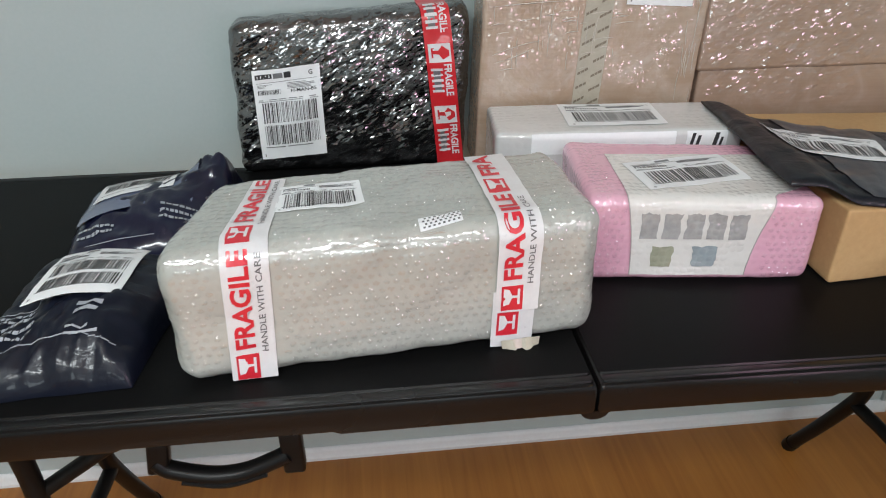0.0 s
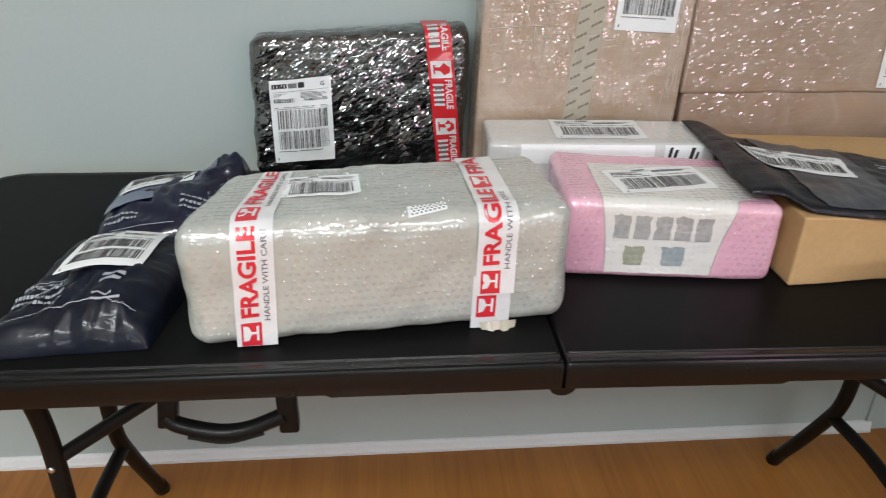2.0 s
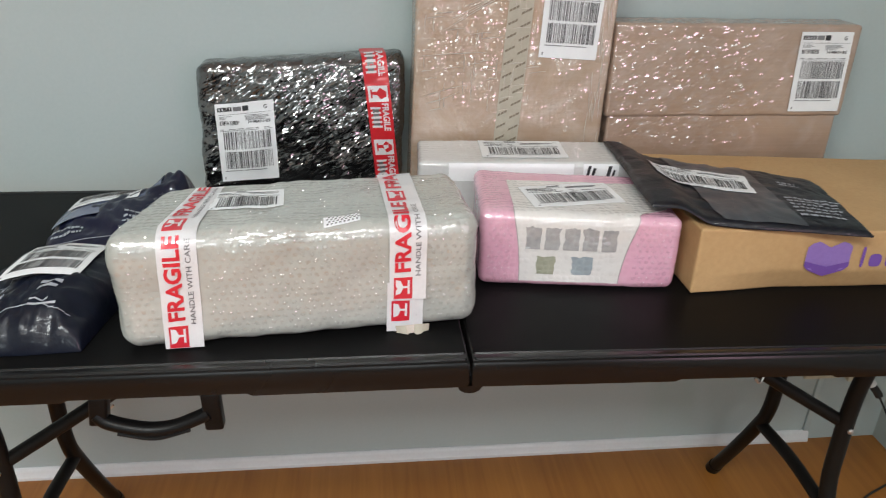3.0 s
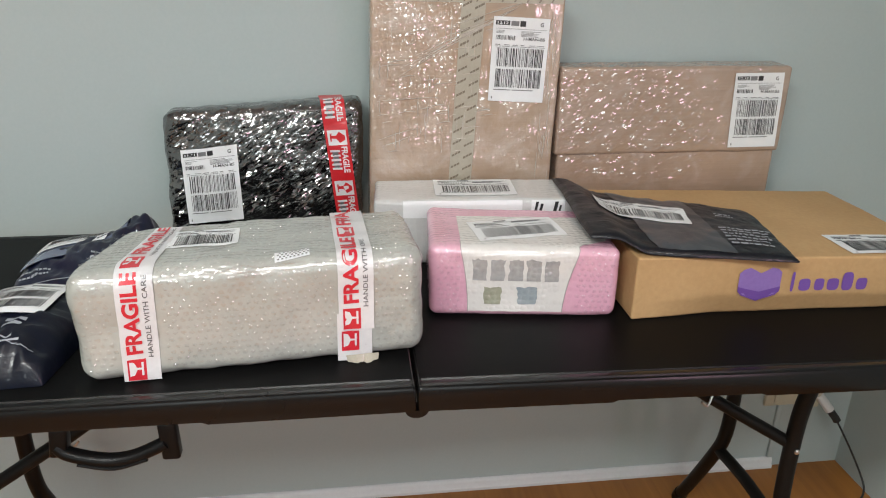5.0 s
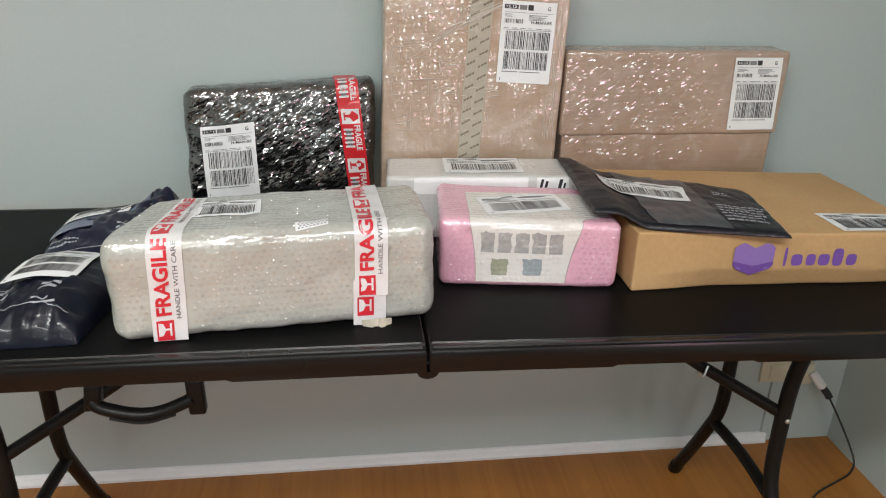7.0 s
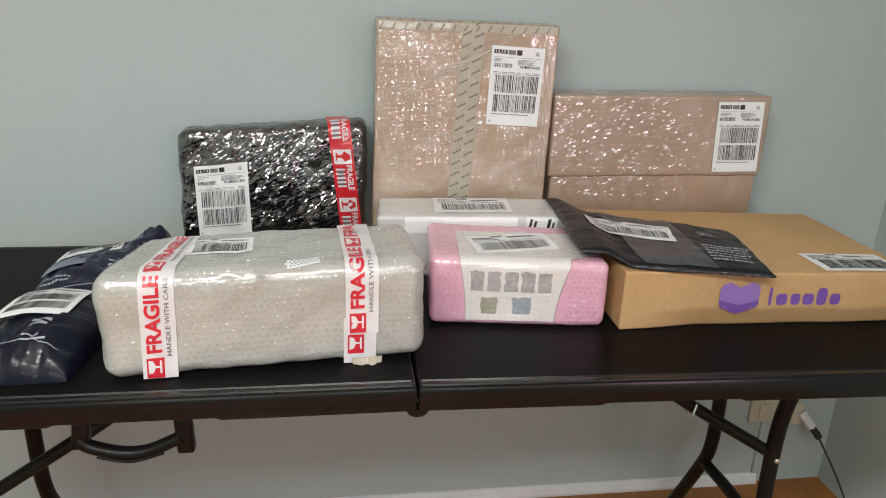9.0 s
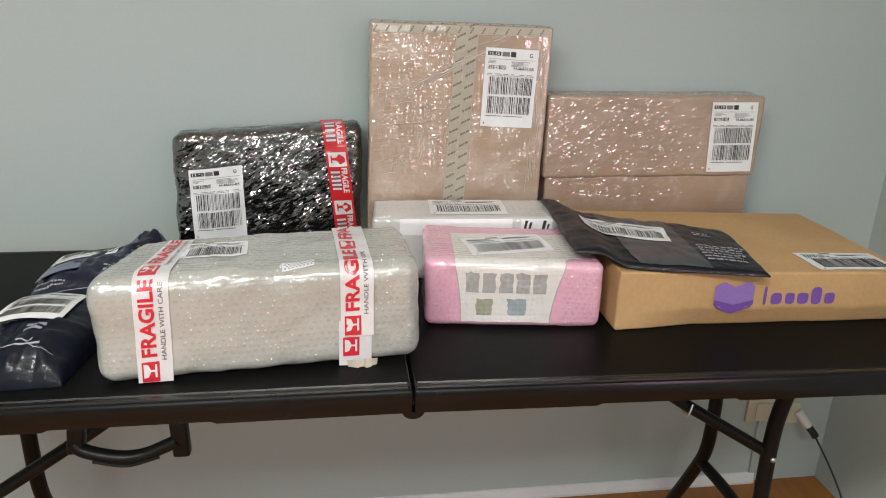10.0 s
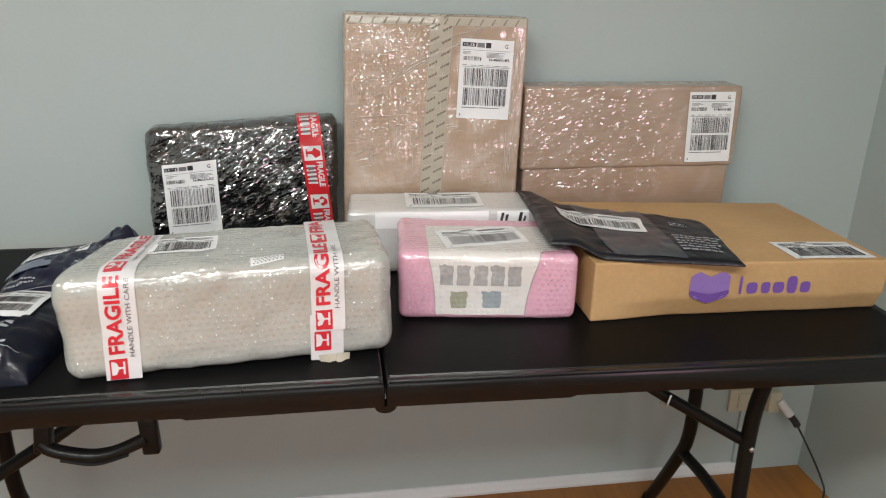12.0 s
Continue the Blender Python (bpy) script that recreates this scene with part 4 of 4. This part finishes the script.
def panel_S(u, v, lift=0.0):
    s = 0.010 + v * 0.232
    k = min(v / 0.42, 1.0)
    left = -0.086 - 0.012 * k ** 2
    right = 0.060 + 0.022 * k ** 1.6 + 0.05 * max(0.0, min(1.0, (v - 0.46) / 0.12))
    return PINK.S(left + (right - left) * u, s, lift)


panel = part("white_panel", patch_bm(panel_S, 0, 1, 0, 1, 0.0010, 0.0004, 20, 40), "bubble_white", pink, "white printed panel with small product pictures", 60)
for edge in (-0.008, 0.996):
    part("panel_border", bars_bm(panel_S, [(edge, edge + 0.007, 0.0, 0.5)], 0.0019, 1, 20), "bubble_line", panel)
flat_pink = lambda u, v, lift=0.0: PINK.S(u, v, lift)
shade = ("picture_dark", "picture_dark", "picture_dark", "picture_dark", "picture_dark")


def picture_bm(x, s, w, h, seed):
    """A small printed product shape with an uneven outline."""
    def S(u, v, lift=0.0):
        side = 0.12 * noise.noise(Vector((seed * 3.7, v * 4.0, 0.5 if u < 0.5 else 9.5)))
        top = 0.10 * noise.noise(Vector((u * 4.0, seed * 2.9, 4.0))) * v
        return flat_pink(x + w * (u + side * abs(2 * u - 1)), s + h * (v + top), lift)
    return patch_bm(S, 0, 1, 0, 1, 0.0021, 0.0002, 8, 8)


for k in range(5):
    part("printed_picture", picture_bm(-0.080 + 0.0275 * k, 0.060, 0.0215, 0.033, k), shade[k], panel)
part("printed_picture", picture_bm(-0.062, 0.022, 0.026, 0.028, 7), "picture_green", panel)
part("printed_picture", picture_bm(-0.011, 0.022, 0.031, 0.028, 8), "picture_blue", panel)
tagged(part("bubble_pattern", dome_bm(PINK.S, -0.132, 0.135, 0.010, 0.255, 0.0100, 0.0036, 0.0019, 15, ((-0.100, 0.080, 0.0, 0.115), (-0.112, 0.135, 0.112, 0.27), (-0.105, 0.10, 0.100, 0.25))), "film", pink, "rows of small clear bubbles", 80), kind="stuff")
waybill(pink, within(flat_pink, -0.0755, 0.0655, 0.146, 0.2235, -0.016, 0.037), 51, None, False, 0.0022, 8, 6, ((0.16, 0.58),), False)

# ---- flat open-brown carton with purple print ----
flat_laid = front_placed(0.6155, 0.166, ON, 0.342, yaw=0.5, slope=-0.17)


def flat_where(p):
    """The lower part of the front is pressed in along an uneven line."""
    edge = 0.036 + 0.005 * noise.noise(Vector((p.x * 9, 0.4, 0.0))) - 0.010 * max(0.0, -p.x - 0.14) / 0.1
    front = max(0.0, min(1.0, (-0.150 - p.y) / 0.02))
    inward = 0.42 * max(0.0, edge - p.z) * front * max(0.0, min(1.0, (p.x + 0.262) / 0.14))
    return flat_laid(Vector((p.x, p.y + inward, p.z)))


FLAT = SoftBox(0.533, 0.342, 0.100, 0.004, flat_where, 0.0012, 7.0, 9.4)
flat = thing("flat_carton", "flat plain brown carton with purple printed emblem", "carton", 0.594, 0.29, TOP)
part("body", FLAT.bm(96, 3), "card", flat, "plain brown corrugated card", 40)
fS = lambda u, v, lift=0.0: FLAT.S(-0.2665 + 0.533 * u, 0.094 * v, lift)
emblem = bmesh.new()
shape = ((0.314, 0.79), (0.326, 0.85), (0.345, 0.89), (0.380, 0.79), (0.415, 0.89), (0.434, 0.86), (0.446, 0.80), (0.446, 0.47), (0.434, 0.40), (0.380, 0.27), (0.326, 0.40), (0.314, 0.47))
top_ring, mid_v = [emblem.verts.new(fS(u, v, 0.0020)) for u, v in shape], emblem.verts.new(fS(0.380, 0.58, 0.0020))
for a, b in zip(top_ring, top_ring[1:] + top_ring[:1]):
    emblem.faces.new((a, b, mid_v))
logo = part("emblem", emblem, "purple", flat, "purple printed emblem")
fold = bmesh.new()
fold.faces.new([fold.verts.new(fS(u, v, 0.0028)) for u, v in ((0.314, 0.55), (0.380, 0.46), (0.446, 0.55), (0.446, 0.47), (0.434, 0.40), (0.380, 0.27), (0.326, 0.40), (0.314, 0.47))])
part("emblem_shade", fold, "violet", logo, "darker violet half of the emblem")


def mark_bm(u, v, ru, rv):
    """A plain rounded printed mark."""
    bm = bmesh.new()
    bm.faces.new([bm.verts.new(fS(u + ru * math.copysign(abs(math.cos(a)) ** 0.6, math.cos(a)), v + rv * math.copysign(abs(math.sin(a)) ** 0.6, math.sin(a)), 0.0012)) for a in [2 * math.pi * k / 20 for k in range(20)]])
    return bm


for u, v, ru, rv in ((0.486, 0.62, 0.005, 0.18), (0.526, 0.56, 0.019, 0.11), (0.573, 0.56, 0.016, 0.11), (0.617, 0.56, 0.019, 0.11), (0.663, 0.61, 0.018, 0.17), (0.710, 0.56, 0.018, 0.11)):
    part("print_mark", mark_bm(u, v, ru, rv), "violet", flat)
qr_rng = random.Random(3)
tagged(part("print_marks", bars_bm(fS, [(0.900 + 0.0045 * i, 0.904 + 0.0045 * i, 0.10 + 0.028 * k, 0.12 + 0.028 * k) for i in range(9) for k in range(8) if qr_rng.random() < 0.55] + [(0.900, 0.939, 0.37, 0.385)], 0.0012), "card_cut", flat, "small dark printed block"), kind="stuff")
part("corner_flap", box_bm(-0.001, 0.002, 0.0, 0.02, 0.0, 0.075, 0.0006), "card_cut", flat, "torn card corner flap")
flat.children[-1].matrix_local = flat.matrix_world.inverted() @ pose(0.341, 0.166, ON - sag(0.345), 8, -9, -20)
flat.children[-1].matrix_parent_inverse = Matrix()
waybill(flat, within(lambda u, v, lift=0.0: FLAT.S(u, v, lift), 0.093, 0.245, 0.109, 0.188, -0.004), 61, None, False, 0.0012, 8, 6, ((0.12, 0.62),), False)


# ---- poly mailers ----
class Mailer:
    """A filled plastic mailing bag: a creased pillow over a quad of corners (front left, front right, back right, back left)."""

    def __init__(self, corners, base, thick, seed, neck=None, crumple=0.006, fill=0.42):
        self.c, self.base, self.thick, self.seed, self.neck, self.crumple, self.fill = [Vector((*p, 0)) for p in corners], base, thick, seed, neck, crumple, fill

    def rise(self, u, v):
        """The folded-up neck of the bag."""
        if not self.neck:
            return 0.0
        a, b, wide, high = self.neck
        return high * math.exp(-(((u - a) / wide) ** 2 + ((v - b) / wide) ** 2)) * (0.85 + 0.3 * abs(noise.noise(Vector((u * 9.0, v * 11.0, self.seed)))))

    def flat(self, u, v, lift=0.0):
        """A sheet stuck on the bag: it bends with the filling but bridges the creases."""
        return self.S(u, v, lift + 0.0015 + 0.45 * self.crumple, 0.12)

    def S(self, u, v, lift=0.0, crease=1.0):
        wob = 0.02
        uu = u + wob * noise.noise(Vector((v * 3.1, self.seed, 0.3))) * 4 * v * (1 - v)
        vv = v + wob * noise.noise(Vector((u * 3.1, self.seed, 7.3))) * 4 * u * (1 - u)
        w = ((1 - uu) * (1 - vv), uu * (1 - vv), uu * vv, (1 - uu) * vv)
        p = sum((c * k for c, k in zip(self.c, w)), Vector())
        e = max(0.0, 16 * u * (1 - u) * v * (1 - v))
        prof = e ** self.fill
        j = Vector((p.x * 9, p.y * 9, self.seed))
        k = Vector((p.x * 26 + 1.5 * noise.noise(j), p.y * 26, self.seed * 2))
        folds = abs(noise.noise(k)) + 0.5 * abs(noise.noise(k * 2.3))
        z = self.base(p.x, p.y) + self.thick * prof * (1 + 0.35 * crease * noise.noise(j)) + crease * self.crumple * (0.4 - folds) * min(1.0, 0.35 + prof) + 0.003
        z += self.rise(u, v)
        return Vector((p.x, p.y, max(z, self.base(p.x, p.y) + 0.0025) + lift))

    def bm(self, n=48):
        bm = bmesh.new()
        top = [[bm.verts.new(self.S(i / n, k / n)) for k in range(n + 1)] for i in range(n + 1)]
        low = {}
        for i in range(n + 1):
            for k in range(n + 1):
                q = top[i][k].co
                rise = 0.5 * self.rise(i / n, k / n)
                low[i, k] = bm.verts.new((q.x, q.y, min(q.z - 0.002, self.base(q.x, q.y) + max(0.0005, rise - 0.004))))
        for i in range(n):
            for k in range(n):
                bm.faces.new((top[i][k], top[i + 1][k], top[i + 1][k + 1], top[i][k + 1]))
                bm.faces.new((low[i, k], low[i, k + 1], low[i + 1, k + 1], low[i + 1, k]))
        rim = [(i, 0) for i in range(n)] + [(n, k) for k in range(n)] + [(i, n) for i in range(n, 0, -1)] + [(0, k) for k in range(n, 0, -1)]
        for (a, b), (c, d) in zip(rim, rim[1:] + rim[:1]):
            bm.faces.new((top[a][b], low[a, b], low[c, d], top[c][d]))
        return bm


def print_lines(S, u, v, du, dv, rows, seed, tall=0.34):
    rng, out = random.Random(seed), []
    for r in range(rows):
        a = u
        end = u + du * rng.uniform(0.75, 1.0)
        while a < end:
            b = min(a + rng.uniform(0.012, 0.035), end)
            out.append((a, b, v - dv * r, v - dv * r + dv * tall))
            a = b + 0.008
    return out


table_z = lambda x, y: ON
NAVY = Mailer([(-0.660, 0.040), (-0.478, 0.052), (-0.446, 0.282), (-0.628, 0.290)], table_z, 0.058, 2.0, None, 0.013)
navy = thing("navy_mailer", "filled dark navy plastic mailing bag lying on the table", "mailing bag", -0.54, 0.15, TOP)
part("bag", NAVY.bm(), "navy_bag", navy, "creased glossy navy plastic", 70)
waybill(navy, within(NAVY.flat, 0.28, 0.79, 0.36, 0.82, -0.03, 0.06), 71, None, False, 0.0016, 14, 14, ((0.40, 0.62), (0.13, 0.34)), False)
tagged(part("bag_print", bars_bm(NAVY.S, print_lines(NAVY.S, 0.06, 0.36, 0.36, 0.040, 5, 1) + [(0.62, 0.76, 0.30, 0.325), (0.62, 0.75, 0.255, 0.28), (0.62, 0.74, 0.17, 0.18), (0.62, 0.80, 0.145, 0.155)], 0.0016, 3, 1), "bag_print", navy, "pale grey small print"), kind="stuff")
for u0, span, v0, wave in ((0.05, 0.85, 0.10, 0.05), (0.10, 0.60, 0.385, 0.02)):
    arc = bmesh.new()
    for k in range(24):
        a = k / 24
        patch_into(arc, NAVY.S, u0 + span * a, u0 + span * (a + 1 / 24), v0 + wave * math.sin(3 * a), v0 + 0.0035 + wave * math.sin(3 * a), 0.0016, 0.0002)
    part("printed_curve", arc, "bag_print", navy)

BLUE = Mailer([(-0.622, 0.285), (-0.430, 0.300), (-0.412, 0.490), (-0.632, 0.505)], table_z, 0.050, 5.0, (0.97, 0.74, 0.24, 0.070), 0.011)
blue = thing("blue_mailer", "filled shiny dark blue plastic mailing bag with its neck folded up", "mailing bag", -0.53, 0.39, TOP)
part("bag", BLUE.bm(), "blue_bag", blue, "creased glossy dark blue plastic", 70)
part("label_pouch", patch_bm(within(BLUE.flat, 0.05, 0.80, 0.34, 0.94, 0.0, 0.08), 0, 1, 0, 1, 0.0004, 0.0003, 16, 14), "blue_pouch", blue, "clear plastic label pouch")
waybill(blue, within(BLUE.flat, 0.12, 0.64, 0.52, 0.90, 0.0, 0.06), 81, None, False, 0.0026, 14, 10, ((0.28, 0.62),), False)
tagged(part("bag_print", bars_bm(BLUE.S, print_lines(BLUE.S, 0.62, 0.30, 0.28, 0.05, 3, 5) + print_lines(BLUE.S, 0.08, 0.22, 0.25, 0.05, 2, 6) + [(0.15, 0.8, 0.10, 0.104)], 0.0016, 3, 1), "bag_print", blue, "pale grey small print"), kind="stuff")


def stack_z(x, y):
    """The tops that the upper mailer lies on."""
    k = max(0.0, min(1.0, (0.375 - x) / 0.06))
    k = k * k * (3 - 2 * k)
    return ON - sag(x) + 0.100 * (1 - 0.17 * (x - 0.6155)) + 0.0014 + 0.022 * k


DARK = Mailer([(0.280, 0.186), (0.594, 0.138), (0.630, 0.360), (0.300, 0.490)], stack_z, 0.011, 9.0, None, 0.004, 0.22)
dark = thing("dark_mailer", "flat black-grey plastic mailing bag lying across the boxes", "mailing bag", 0.44, 0.30, 0.84)
part("bag", DARK.bm(56), "dark_bag", dark, "creased dark plastic", 70)
part("label_pouch", patch_bm(within(DARK.S, 0.30, 0.68, 0.02, 0.96, -0.06, 0.0), 0, 1, 0, 1, 0.0012, 0.0003, 30, 30), "pouch", dark, "clear grey plastic label pouch")
waybill(dark, within(DARK.S, 0.15, 0.60, 0.44, 0.74, 0.02, -0.04), 91, None, False, 0.0026, 14, 10, ((0.16, 0.60),), False)
tagged(part("bag_print", bars_bm(DARK.S, print_lines(DARK.S, 0.72, 0.42, 0.25, 0.055, 6, 2) + print_lines(DARK.S, 0.76, 0.72, 0.1, 0.05, 2, 4), 0.0016, 3, 1), "bag_print", dark, "pale grey small print"), kind="stuff")

# ---- socket, adapter and cord ----
socket = thing("wall_socket", "ivory plastic wall socket low on the wall", "socket", 0.985, WALL_Y - 0.005, 0.228)
part("plate", box_bm(0.945, 1.040, WALL_Y - 0.010, WALL_Y - 0.0005, 0.196, 0.262, 0.003), "outlet", socket)
part("insert", box_bm(0.968, 1.017, WALL_Y - 0.0135, WALL_Y - 0.0104, 0.206, 0.252, 0.002), "outlet", socket)
socket2 = thing("wall_socket", "ivory plastic surface socket with a plug in it", "socket", 1.062, WALL_Y - 0.01, 0.228)
part("body", box_bm(1.046, 1.080, WALL_Y - 0.030, WALL_Y - 0.0005, 0.198, 0.258, 0.004), "outlet", socket2)
adapter = thing("power_adapter", "white plug-in adapter with black plug and trailing cord", "adapter", 1.09, 0.63, 0.2)
part("body", tube_bm([(1.072, 0.634, 0.236), (1.086, 0.626, 0.218), (1.101, 0.619, 0.198)], 0.0115, 12, curved=False), "plug_white", adapter)
part("plug", tube_bm([(1.099, 0.620, 0.200), (1.107, 0.616, 0.190), (1.114, 0.612, 0.181), (1.120, 0.608, 0.171)], 0.0095, 12), "cord", adapter)
part("cord", tube_bm([(1.118, 0.609, 0.174), (1.136, 0.597, 0.140), (1.156, 0.575, 0.095), (1.171, 0.548, 0.050), (1.172, 0.525, 0.022), (1.150, 0.505, 0.006), (1.10, 0.482, 0.004), (1.034, 0.452, 0.004), (0.99, 0.42, 0.004)], 0.0026, 8), "cord", adapter)
